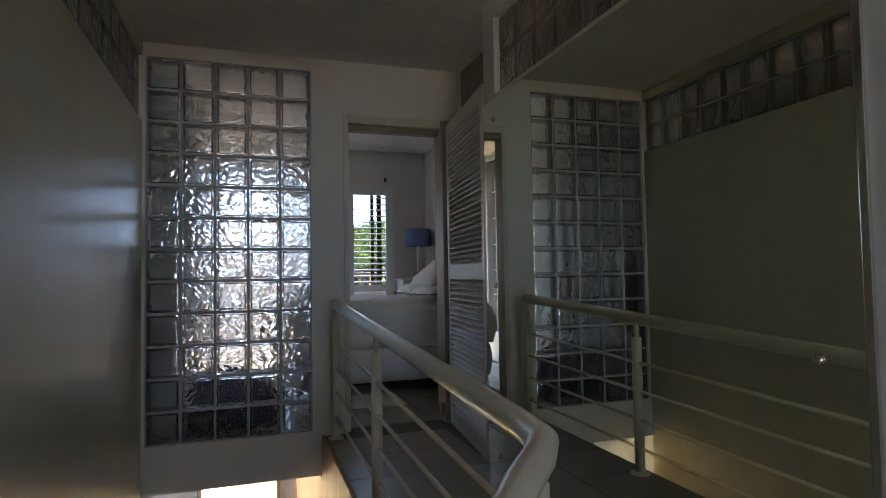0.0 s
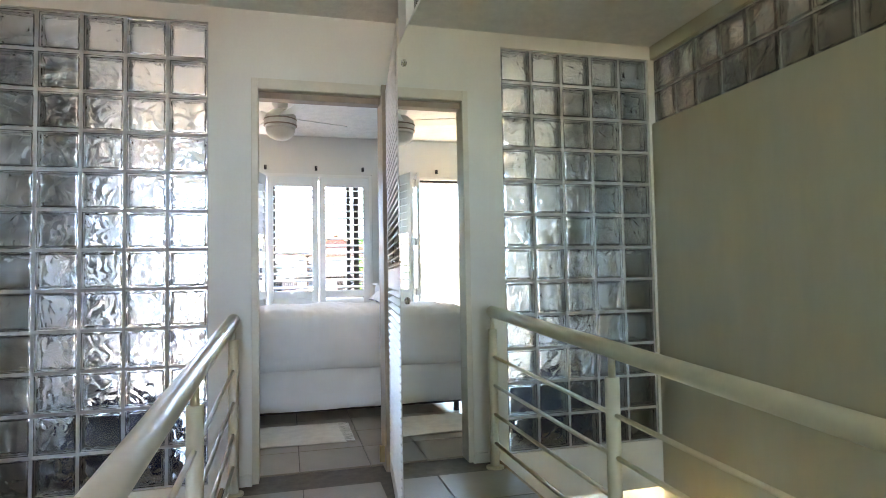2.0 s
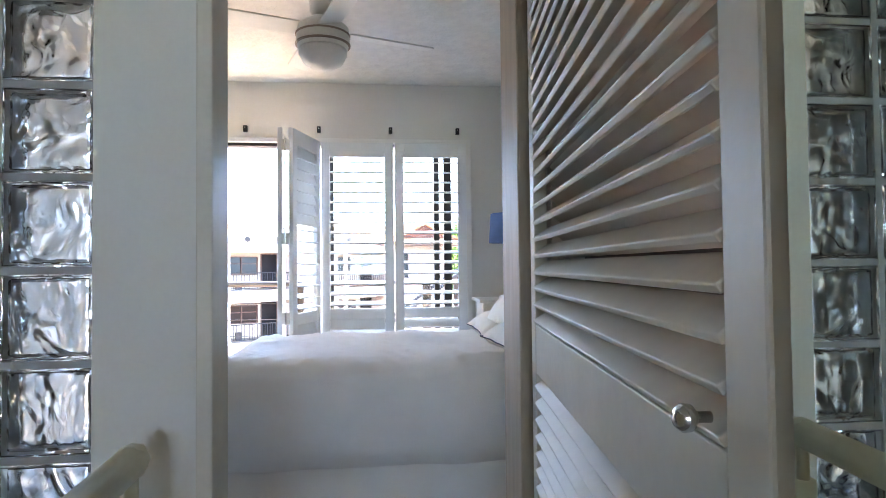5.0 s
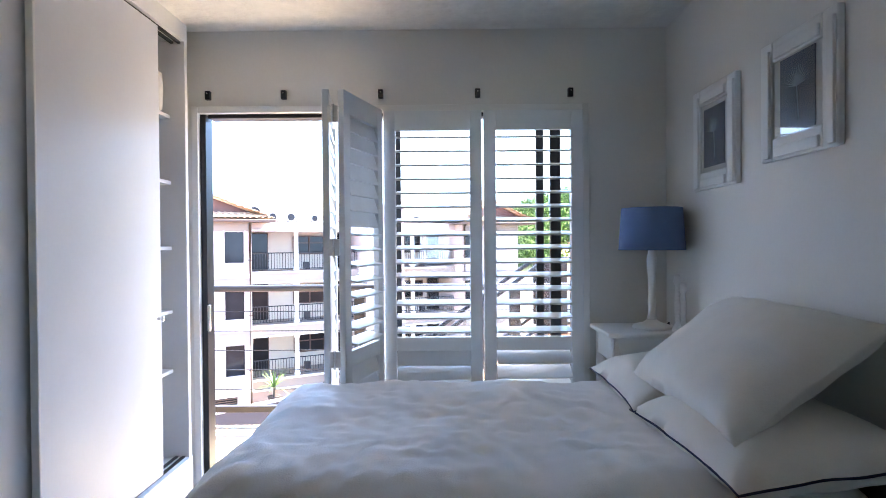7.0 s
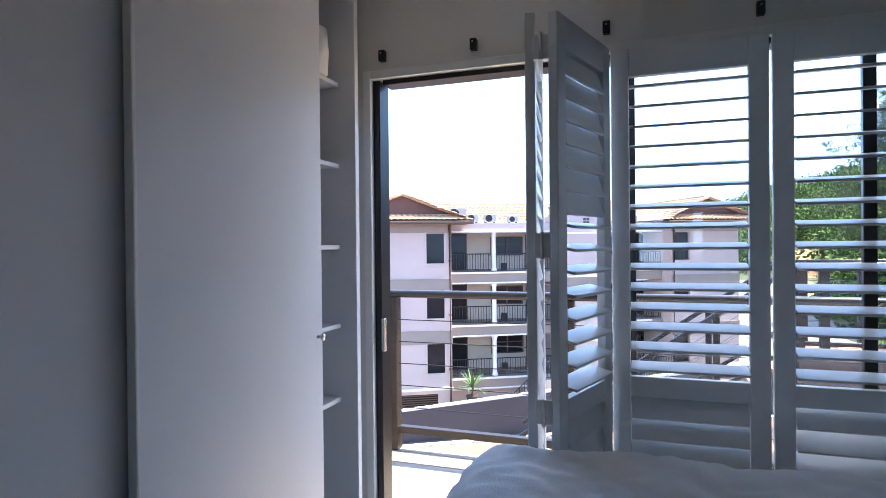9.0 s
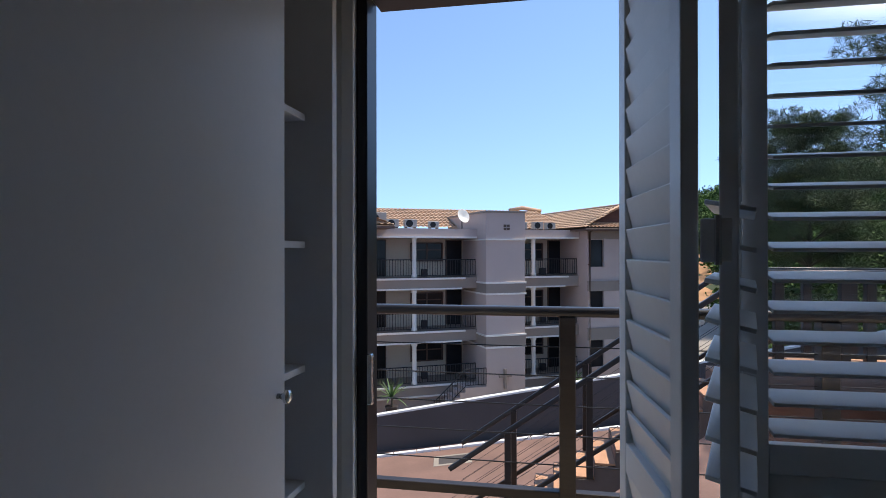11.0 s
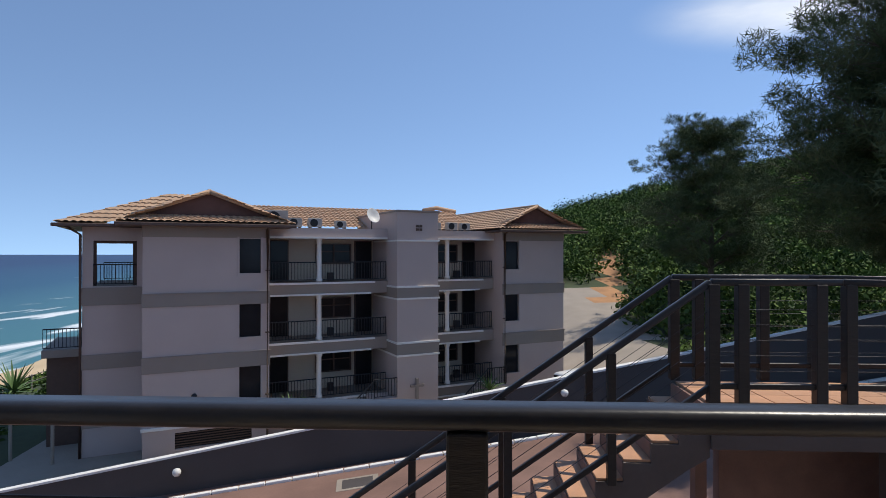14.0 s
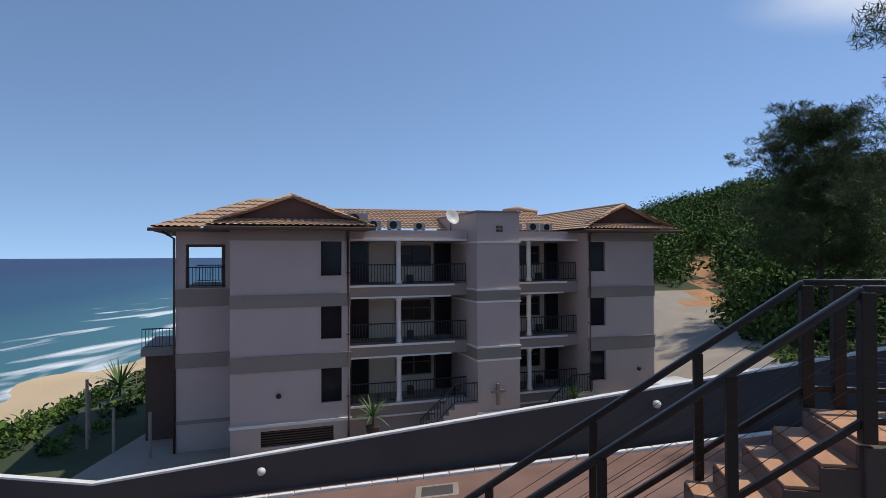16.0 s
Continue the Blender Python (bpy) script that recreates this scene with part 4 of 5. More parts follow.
def outdoor_stair():
    t = thing("outdoor_stair", "outdoor stair with terracotta treads climbing to a landing", "stairs")
    n, rise, run = 15, 0.178, 0.252
    tread = mesh_of(box(-run - 0.02, 0.0, SY0 + 0.04, SY1 - 0.04, -0.028, 0.0, 0.005), "tread", TERRACOTTA)
    nos = mesh_of(box(-run - 0.024, -run - 0.002, SY0 + 0.03, SY1 - 0.03, -0.05, -0.029, 0.003), "nosing", CONCRETE)
    riser = mesh_of(box(-0.03, -0.005, SY0 + 0.06, SY1 - 0.06, -rise, -0.028), "riser", RISER)
    for i in range(n):
        x, z = SX - run * i, SZ - rise * (i + 1)
        for name, me in (("tread", tread), ("nosing", nos), ("riser", riser)):
            ob = new(name, me)
            ob.parent, ob.matrix_basis = t, Matrix.Translation((x, 0, z + (rise if name == "riser" else 0)))
    # solid flight below the steps, sawtooth above and sloping below
    bm = bmesh.new()
    side = [(SX, SZ - 0.03)]
    for k in range(n):
        side += [(SX - run * k - 0.028, SZ - rise * k - 0.03), (SX - run * k - 0.028, SZ - rise * (k + 1) - 0.03)]
    side += [(SX - run * n, SZ - rise * n - 0.03), (SX - run * n, SZ - rise * n - 0.5), (SX - 0.2, SZ - 0.62), (SX, SZ - 0.50)]
    lo, hi = ([bm.verts.new((x, y, z)) for x, z in side] for y in (SY0 + 0.02, SY1 - 0.02))
    bm.faces.new(lo)
    bm.faces.new(hi[::-1])
    for k in range(len(side)):
        q = (k + 1) % len(side)
        bm.faces.new((lo[k], hi[k], hi[q], lo[q]))
    bmesh.ops.recalc_face_normals(bm, faces=bm.faces[:])
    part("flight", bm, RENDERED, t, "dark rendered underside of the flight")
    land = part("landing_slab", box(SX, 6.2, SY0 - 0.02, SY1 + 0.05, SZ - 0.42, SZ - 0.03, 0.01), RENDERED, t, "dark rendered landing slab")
    tl = mesh_of(box(0.005, 0.295, 0.005, 0.295, -0.03, 0.0, 0.004), "tile", TERRACOTTA)
    for i in range(12):
        for j in range(3):
            ob = new("tile", tl)
            ob.parent, ob.matrix_basis = land, Matrix.Translation((SX + 0.30 * i, SY0 + 0.06 + 0.30 * j, SZ))
    part("pier", box(2.64, 2.76, SY1 - 0.15, SY1, -8.5, SZ - 0.42), RISER, t)
    part("support_wall", box(2.90, 6.2, SY1 - 0.12, SY1 + 0.04, -8.5, SZ - 0.42), RISER, t)
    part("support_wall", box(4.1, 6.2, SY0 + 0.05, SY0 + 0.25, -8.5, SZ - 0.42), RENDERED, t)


outdoor_stair()


def stair_rail(y, x_bend):
    t = thing("stair_railing", "dark timber stair railing with thin steel cables", "railing", "outdoor stair railings")
    slope = 0.178 / 0.252
    x_low = SX - 3.6
    top = 1.11

    def bar(a, b, r):
        d = Vector(b) - Vector(a)
        bm = box(0, d.length, -r, r, -r, r, r * 0.4)
        bm.transform(Matrix.Translation(a) @ d.to_track_quat("X", "Z").to_matrix().to_4x4())
        return bm
    a, b, c = (x_low, y, SZ + top - 3.6 * slope), (SX, y, SZ + top), (x_bend, y, SZ + top)
    part("handrail", bar(a, b, 0.032), RAILTOP, t, "", True)
    part("handrail", bar(b, c, 0.032), RAILTOP, t, "", True)
    part("handrail", bar(c, (6.3, y - 0.55, SZ + top - 0.03), 0.032), RAILTOP, t, "", True)
    part("bottom_rail", bar((x_low, y, SZ + 0.16 - 3.6 * slope), (SX, y, SZ + 0.16), 0.026), TIMBER, t)
    part("bottom_rail", bar((SX, y, SZ + 0.16), (6.2, y, SZ + 0.16), 0.026), TIMBER, t)
    for x in (SX + 0.02, SX + 0.28, 3.42, x_bend + 0.06, 4.9):
        part("post", box(x - 0.05, x + 0.05, y - 0.05, y + 0.05, SZ, SZ + top - 0.02, 0.006), TIMBER, t)
    for k in (0.9, 1.85, 2.85):
        z = SZ - k * slope
        part("post", box(SX - k - 0.04, SX - k + 0.04, y - 0.04, y + 0.04, z - 0.12, z + top - 0.02, 0.006), TIMBER, t)
    for k in range(5):
        h = 0.30 + 0.14 * k
        part("cable", tube([(x_low, y, SZ + h - 3.6 * slope), (SX, y, SZ + h), (6.2, y, SZ + h)], 0.003, 5), IRON, t, "thin dark steel cable")


stair_rail(SY0, 3.62)
stair_rail(SY1, 3.9)

# ---- ground, sea and road ----
EX, EY = 0.25, 8.4
FX, FY = -math.sin(radians(10.7)), math.cos(radians(10.7))


def at(xc, zc):
    """World plan point xc to the side and zc ahead along the view over the road."""
    return EX + FY * xc + FX * zc, EY - FX * xc + FY * zc


def ahead(x, y):
    """The reverse: sideways and ahead."""
    dx, dy = x - EX, y - EY
    return FY * dx - FX * dy, FX * dx + FY * dy


def smooth(a, b, v):
    k = min(1, max(0, (v - a) / (b - a)))
    return k * k * (3 - 2 * k)


def road_z(xc):
    return -6.75 + 0.11 * xc


def ground_z(x, y):
    xc, zc = ahead(x, y)
    near = road_z(max(-16, min(24, xc)))
    lot = -7.45 + 2.5 * smooth(8, 20, xc) + 3.4 * smooth(38, 75, zc) * smooth(4, 22, xc)
    shore = -6.0 * smooth(0, 1, (-19 - xc) / 19) - 1.6 * smooth(0, 1, (-38 - xc) / 13) - 5.0 * smooth(0, 1, (-51 - xc) / 30)
    hill = max(0, 4.4 + 0.22 * (xc - 40)) * smooth(62, 112, zc) * smooth(-6, 34, xc) if zc > 40 else 0
    bank = 3.0 * smooth(24, 52, xc) * smooth(20, 60, zc)
    far = lot + shore + hill + bank + 0.5 * noise.noise((x * 0.06, y * 0.06, 0)) * smooth(28, 60, zc) * smooth(6, 20, abs(xc - 12))
    k = smooth(22.4, 23.1, zc)
    near += shore
    return near + (far - near) * k


def ground():
    bm = bmesh.new()
    us = [-400, -220, -140, -100] + [-80 + 2.5 * i for i in range(73)] + [110, 130, 160, 220, 320, 460]
    vs = [-120, -60, -30, -15] + [-8 + 2.0 * i for i in range(15)] + [20.6, 21.4, 22.2, 22.6, 23.0, 23.6, 25] + [27 + 2.5 * i for i in range(48)] + [150, 165, 185, 220, 300, 450]
    g = [[bm.verts.new((*at(u, v), ground_z(*at(u, v)))) for v in vs] for u in us]
    for i in range(len(us) - 1):
        for j in range(len(vs) - 1):
            bm.faces.new((g[i][j], g[i + 1][j], g[i + 1][j + 1], g[i][j + 1]))
    ob = structure("ground", bm, SOIL, "ground falling from the bushy hill to the beach", "ground", True)
    for m in (PAVING, CONCRETE, SAND, EARTH):
        ob.data.materials.append(m)
    for p in ob.data.polygons:
        xc, zc = ahead(p.center.x, p.center.y)
        if zc < 22.6 and -24 < xc < 40:
            p.material_index = 1
        elif abs(xc - 0.445 * zc) < 1.6 and 54 < zc < 90:
            p.material_index = 4
        elif xc < -37:
            p.material_index = 3
        elif 22.6 <= zc < 60 and -16 < xc < 12 + 0.3 * (zc - 25):
            p.material_index = 2
        elif 22.6 <= zc < 62 and 10 < xc < 17 + (zc - 25) * 0.28:
            p.material_index = 2
    return ob


ground()
sea_bm = bmesh.new()
sv = [sea_bm.verts.new((x, y, -15.0)) for x, y in ((-4700, -1200), (-30, -1200), (-30, 4700), (-4700, 4700))]
sea_bm.faces.new(sv)
structure("water", sea_bm, SEA, "blue sea with white surf along the beach", "sea")


def road_wall():
    bm, cp = bmesh.new(), bmesh.new()
    line = [(-34, 27.0), (-22, 23.6), (-13.2, 22.0), (0, 22.5), (16, 23.0), (40, 23.8)]

    def top(xc):
        return -5.1 + 0.155 * xc if xc > -13.2 else -7.15
    for (a, za), (b, zb) in zip(line, line[1:]):
        for out, half, lo, hi in ((bm, 0.11, -2.6, 0.0), (cp, 0.15, 0.0, 0.08)):
            v = []
            for xc, zc in ((a, za), (b, zb)):
                for s in (-half, half):
                    for h in (lo, hi):
                        x, y = at(xc, zc + s)
                        v.append(out.verts.new((x, y, top(xc) + h - (0.6 if out is bm and lo == h else 0))))
            for f in ((0, 1, 3, 2), (4, 6, 7, 5), (0, 4, 5, 1), (2, 3, 7, 6), (1, 5, 7, 3), (0, 2, 6, 4)):
                out.faces.new([v[k] for k in f])
    w = structure("road_wall", bm, ROADWALL, "dark grey roadside wall climbing with the road", "wall")
    part("coping", cp, COPING, w, "white painted coping")


road_wall()


def kerb():
    k = thing("kerb", "pale kerb along the foot of the grey wall", "kerb")
    me = mesh_of(box(0, 0.92, -0.10, 0.10, -0.25, 0.10, 0.02), "kerb_stone", COPING)
    for i in range(52):
        xc = -16 + i * 0.95
        x, y = at(xc, 21.65 + 0.03 * xc)
        ob = new("kerb_stone", me)
        ob.parent = k
        ob.matrix_basis = Matrix.Translation((x, y, ground_z(x, y))) @ Matrix.Rotation(radians(10.7 + 1.7), 4, "Z") @ Matrix.Rotation(-math.atan(0.11), 4, "Y")
    tagged(k, kind="structure")


kerb()


# ---- apartment building ----
BO = Matrix.Translation((-13.44, 31.3, 0)) @ Matrix.Rotation(radians(29), 4, "Z")
FLOORS = (0.0, -2.85, -5.7)
GROUND = -7.5


def apartment():
    t = thing("apartment_building", "three-storey apartment block with galleries and clay-tiled roofs", "building", m=BO)

    def add(name, x0, x1, y0, y1, z0, z1, material, parent=t, label="", bevel=0.0):
        return part(name, box(x0, x1, y0, y1, z0, z1, bevel), material, parent, label)

    def windowed(x0, x1, y, openings, thick=0.25):
        """A wall face along x with square holes."""
        bm = bmesh.new()
        zs = sorted({GROUND, 2.55} | {v for o in openings for v in o[2:]})
        xs = sorted({x0, x1} | {v for o in openings for v in o[:2]})
        for a, b in zip(xs, xs[1:]):
            for lo, hi in zip(zs, zs[1:]):
                if not any(o[0] <= a and b <= o[1] and o[2] <= lo and hi <= o[3] for o in openings):
                    box(a, b, y, y + thick, lo, hi, bm=bm)
        bmesh.ops.remove_doubles(bm, verts=bm.verts[:], dist=0.0005)
        return bm

    def window(x0, x1, y, z0, z1, bars=1, label=""):
        w = add("window", x0, x1, y + 0.14, y + 0.16, z0, z1, WINDARK, t, label or "dark window")
        add("frame", x0 - 0.09, x1 + 0.09, y - 0.04, y + 0.0, z0 - 0.12, z0 - 0.001, STUCCO, w)
        add("frame", x0 - 0.09, x0 - 0.001, y - 0.03, y + 0.0, z0, z1 + 0.08, STUCCO, w)
        add("frame", x1 + 0.001, x1 + 0.09, y - 0.03, y + 0.0, z0, z1 + 0.08, STUCCO, w)
        for k in range(bars):
            xm = x0 + (x1 - x0) * (k + 1) / (bars + 1)
            add("mullion", xm - 0.025, xm + 0.025, y + 0.10, y + 0.14, z0, z1, BLACK, w)

    # the two wings
    for a, b, wx0, wx1, back in ((0.0, 5.15, 3.85, 4.78, 12.0), (17.6, 21.7, 17.75, 18.65, 12.0)):
        ops = [(wx0, wx1, z + 0.5, z + 2.05) for z in FLOORS]
        gar = (a + 1.25, b - 0.75, GROUND + 0.55, GROUND + 1.25)
        part("wall", windowed(a, b, 0.0, ops + [gar]), STUCCO, t)
        add("side_wall", a, a + 0.25, 0.25, back, GROUND, 2.55, STUCCO)
        add("side_wall", b - 0.25, b, 0.25, back, GROUND, 2.55, STUCCO)
        # near-black slab added for the darkness of the rooms inside
        add("dark_room_slab", a + 0.25, b - 0.25, 1.6, 1.7, GROUND, 2.5, WINDARK, t, "dark slab in place of the unlit rooms behind the windows")
        for o in ops:
            window(*o[:2], 0.0, o[2], o[3], 0)
        gr = add("garage_grille", gar[0], gar[1], 0.15, 0.18, gar[2], gar[3], WINDARK, t, "dark slatted garage vent")
        for k in range(6):
            add("slat", gar[0], gar[1], 0.10, 0.14, gar[2] + 0.04 + 0.11 * k, gar[2] + 0.08 + 0.11 * k, FASCIA, gr)
        for lo, hi in ((-0.88, -0.35), (-3.66, -3.02)):
            add("band", a - 0.03, b + 0.03, -0.05, 0.0, lo, hi, STUCCO_DARK, t, "taupe band")
            add("band_cap", a - 0.05, b + 0.05, -0.08, 0.0, hi + 0.001, hi + 0.05, STUCCO_DARK)
        add("top_band", a - 0.02, b + 0.02, -0.03, 0.0, 2.08, 2.54, STUCCO_DARK)
        add("cornice", a - 0.06, b + 0.06, -0.10, 0.0, GROUND + 1.45, GROUND + 1.57, STUCCO_LIGHT)
        px = b - 0.1 if a < 1 else a + 0.06
        dp = part("downpipe", tube([(px, -0.12, GROUND), (px, -0.12, 2.45), (px, -0.5, 2.6)], 0.06, 8), FASCIA, t, "brown downpipe", True)
        for z in (-5.0, -2.2, 0.6):
            add("clip", px - 0.08, px + 0.08, -0.12, 0.0, z, z + 0.05, FASCIA, dp)
        part("wall_light", lathe([(0.09, 0), (0.12, 0.03), (0.10, 0.10), (0, 0.13)], 12), IRON, t, "", True, Matrix.Translation(((a + 2.0) if a < 1 else b - 1.0, 0, -4.75)) @ pose(0, 0, 0, 90, 0, 0))

    # corner block with the open top balcony, set back
    add("corner_wall", -2.35, 0.0, 2.2, 2.45, GROUND, -0.05, STUCCO)
    add("corner_wall", -2.35, -1.95, 2.2, 2.45, -0.05, 2.55, STUCCO)
    add("corner_wall", -0.25, 0.0, 2.2, 2.45, -0.05, 2.55, STUCCO)
    add("corner_wall", -1.95, -0.25, 2.2, 2.45, 1.95, 2.55, STUCCO)
    add("corner_side", -2.35, -2.1, 2.45, 4.2, GROUND, -0.05, STUCCO)
    for lo, hi in ((-0.88, -0.10), (-3.66, -3.02), (-6.2, -6.05)):
        add("band", -2.4, 0.0, 2.14, 2.2, lo, hi, STUCCO_DARK)
    part("downpipe", tube([(-2.42, 2.15, GROUND), (-2.42, 2.15, 2.2), (-3.0, 1.9, 2.6)], 0.06, 8), FASCIA, t, "brown downpipe", True)
    add("side_terrace", -4.1, -2.36, 4.2, 9.0, -3.35, -3.0, STUCCO_DARK, t, "open side terrace")
    add("terrace_base", -3.95, -2.36, 4.6, 9.0, GROUND, -3.35, FASCIA, t)

    bal = mesh_of(box(-0.012, 0.012, -0.012, 0.012, 0.0, 0.85), "baluster", IRON)

    def railing(x0, x1, y, z, h=0.95, pitch=0.14, rise=0.0):
        r = part("gallery_railing", tube([(x0, y, z + h), (x1, y, z + h + rise)], 0.03, 6), IRON, t, "black iron balustrade")
        part("bottom_bar", tube([(x0, y, z + 0.10), (x1, y, z + 0.10 + rise)], 0.02, 5), IRON, r)
        n = max(2, int((x1 - x0) / pitch))
        for i in range(n + 1):
            ob = new("baluster", bal)
            ob.parent, ob.matrix_basis = r, Matrix.Translation((x0 + (x1 - x0) * i / n, y, z + 0.1 + rise * i / n))

    railing(-1.95, -0.25, 2.3, -0.05)
    # dark frame of the corner balcony and the room front behind it
    add("balcony_frame", -1.949, -1.83, 2.46, 2.54, -0.05, 1.95, FASCIA)
    add("balcony_frame", -0.42, -0.251, 2.46, 2.54, -0.05, 1.95, FASCIA)
    add("balcony_frame", -1.83, -0.42, 2.46, 2.54, 1.83, 1.95, FASCIA)
    add("balcony_floor", -2.1, -0.25, 2.46, 9.0, -0.30, -0.06, STUCCO_DARK)
    railing(-1.95, -0.4, 8.6, -0.05)
    railing(-4.05, -2.4, 4.25, -3.0)

    # galleries between the wings, with the stair tower
    for a, b, cols, doors, wins in ((5.15, 11.25, (7.72,), (5.75, 10.25), (8.1, 9.95)), (13.55, 17.6, (14.75,), (13.75, 16.85), (15.15, 16.4))):
        for z in FLOORS:
            s = add("gallery_slab", a, b, 1.0, 3.3, z - 0.42, z - 0.03, STUCCO_DARK)
            # sunlight along the slab edges is put into these pale strips
            add("edge", a, b - 0.7, 0.90, 1.0, z - 0.12, z - 0.02, STUCCO_LIGHT, s)
            add("edge", a, b - 0.9, 0.94, 1.0, z - 0.66, z - 0.58, STUCCO_LIGHT, s)
            add("beam", a, b, 1.0, 1.3, z - 0.62, z - 0.42, STUCCO_DARK, s)
            for c in cols:
                col = part("column", lathe([(0.17, z), (0.17, z + 0.12), (0.13, z + 0.2), (0.12, z + 2.0), (0.17, z + 2.1), (0.17, z + 2.2)], 14), STUCCO_LIGHT, t, "round pale column", True, Matrix.Translation((c, 1.15, 0)))
                railing(a + 0.05, c - 0.15, 1.12, z)
                railing(c + 0.15, b - 0.05, 1.12, z)
            for d in doors:
                dd = add("door", d, d + 0.85, 3.16, 3.22, z, z + 2.0, WINDARK, t, "dark apartment door")
                add("door_frame", d - 0.06, d + 0.91, 3.2, 3.28, z, z + 2.06, FASCIA, dd)
            g = add("window", wins[0], wins[1], 3.20, 3.24, z + 0.85, z + 1.85, WINDARK, t, "wide dark gallery window")
            for k in range(3):
                xm = wins[0] + (wins[1] - wins[0]) * k / 2
                add("frame", xm - 0.04, xm + 0.04, 3.14, 3.20, z + 0.82, z + 1.88, FASCIA, g)
            for zz in (0.82, 1.45, 1.84):
                add("frame", wins[0], wins[1], 3.15, 3.19, z + zz, z + zz + 0.06, FASCIA, g)
            add("planter", (a + b) / 2 + 0.3, (a + b) / 2 + 0.6, 2.3, 2.6, z, z + 0.4, CLAYPOT)
        add("gallery_wall", a, b, 3.3, 3.5, GROUND, 2.6, GALLERY, t, "cream wall behind the galleries")
        add("parapet", a, b, 0.95, 3.5, 2.12, 2.62, STUCCO)
        add("parapet_cap", a, b - 0.05, 0.86, 0.95, 2.10, 2.2, STUCCO_LIGHT)
        add("under_wall", a, b, 1.35, 1.5, GROUND, FLOORS[2] - 0.62, STUCCO)
        # entrance steps
        for k in range(6):
            add("entrance_step", b - 1.2 - 0.28 * (k + 1), b - 1.2 - 0.28 * k, -0.4, 0.9, GROUND, FLOORS[2] - 0.25 * (k + 1), STUCCO)
        add("entrance_landing", b - 1.2, b, -0.4, 0.9, GROUND, FLOORS[2] - 0.02, STUCCO)
        railing(b - 2.9, b - 1.2, -0.38, FLOORS[2] - 1.55, 0.95, 0.14, 1.5)
        railing(b - 1.2, b - 0.02, -0.38, FLOORS[2])
    tw = add("stair_tower", 11.25, 13.5, -0.35, 6.0, GROUND, 3.45, STUCCO, t, "plain stuccoed stair tower")
    add("cap", 11.2, 13.55, -0.42, 6.0, 3.451, 3.55, STUCCO_DARK, tw)
    for lo, hi in ((-0.83, -0.33), (-3.66, -3.12)):
        add("band", 11.22, 13.53, -0.39, 3.0, lo, hi, STUCCO_DARK, tw)
        add("band_cap", 11.2, 13.55, -0.43, 3.0, hi, hi + 0.09, STUCCO_LIGHT, tw)
        add("band_cap", 11.2, 13.55, -0.43, 3.0, lo - 0.09, lo, STUCCO_LIGHT, tw)
    add("band_cap", 11.2, 13.55, -0.43, 3.0, 1.98, 2.06, STUCCO_LIGHT, tw)
    add("band_cap", 11.2, 13.55, -0.43, 3.0, -6.3, -6.2, STUCCO_LIGHT, tw)
    for i in range(2):
        for k in range(2):
            add("vent", 12.25 + 0.19 * i, 12.41 + 0.19 * i, -0.37, -0.351, 2.52 + 0.17 * k, 2.65 + 0.17 * k, FASCIA, tw)
    # crossed dark bars model the shadow that a protruding lamp casts here
    cr = part("shadow_cross", box(12.22, 12.36, -0.5, -0.36, -5.9, -4.85, 0.02), STUCCO_DARK, tw, "dark wall cross in place of a protruding lamp's cast shadow")
    add("arm", 11.95, 12.66, -0.49, -0.37, -5.3, -5.17, STUCCO_DARK, cr)
    return t


building = apartment()


def tiled_slope(name, corners, parent, nu, nv):
    """A roof slope with rows of rolled tiles, between its eave and its ridge."""
    (e0, e1, r0, r1) = (Vector(c) for c in corners)
    bm = bmesh.new()
    cols = nu * 6
    grid = []
    nrm = ((e1 - e0).cross(r0 - e0 if (r0 - e0).length > 0.1 else r1 - e0)).normalized()
    if nrm.z < 0:
        nrm.negate()
    for j in range(nv):
        for f in (j / nv, (j + 0.985) / nv):
            a, b = e0.lerp(r0, f), e1.lerp(r1, f)
            lift = 0.06 if f == j / nv else 0.005
            span = (b - a).length
            row = []
            for i in range(cols + 1):
                p = a.lerp(b, i / cols)
                along = (p - e0).dot((e1 - e0).normalized()) / (e1 - e0).length * nu
                row.append(bm.verts.new(p + nrm * (lift + 0.055 * abs(math.sin(math.pi * along)))))
            grid.append(row)
    for a, b in zip(grid, grid[1:]):
        for i in range(cols):
            bm.faces.new((a[i], a[i + 1], b[i + 1], b[i]))
    bmesh.ops.recalc_face_normals(bm, faces=bm.faces[:])
    return part(name, bm, ROOFTILE, parent, "weathered clay roof tiles")


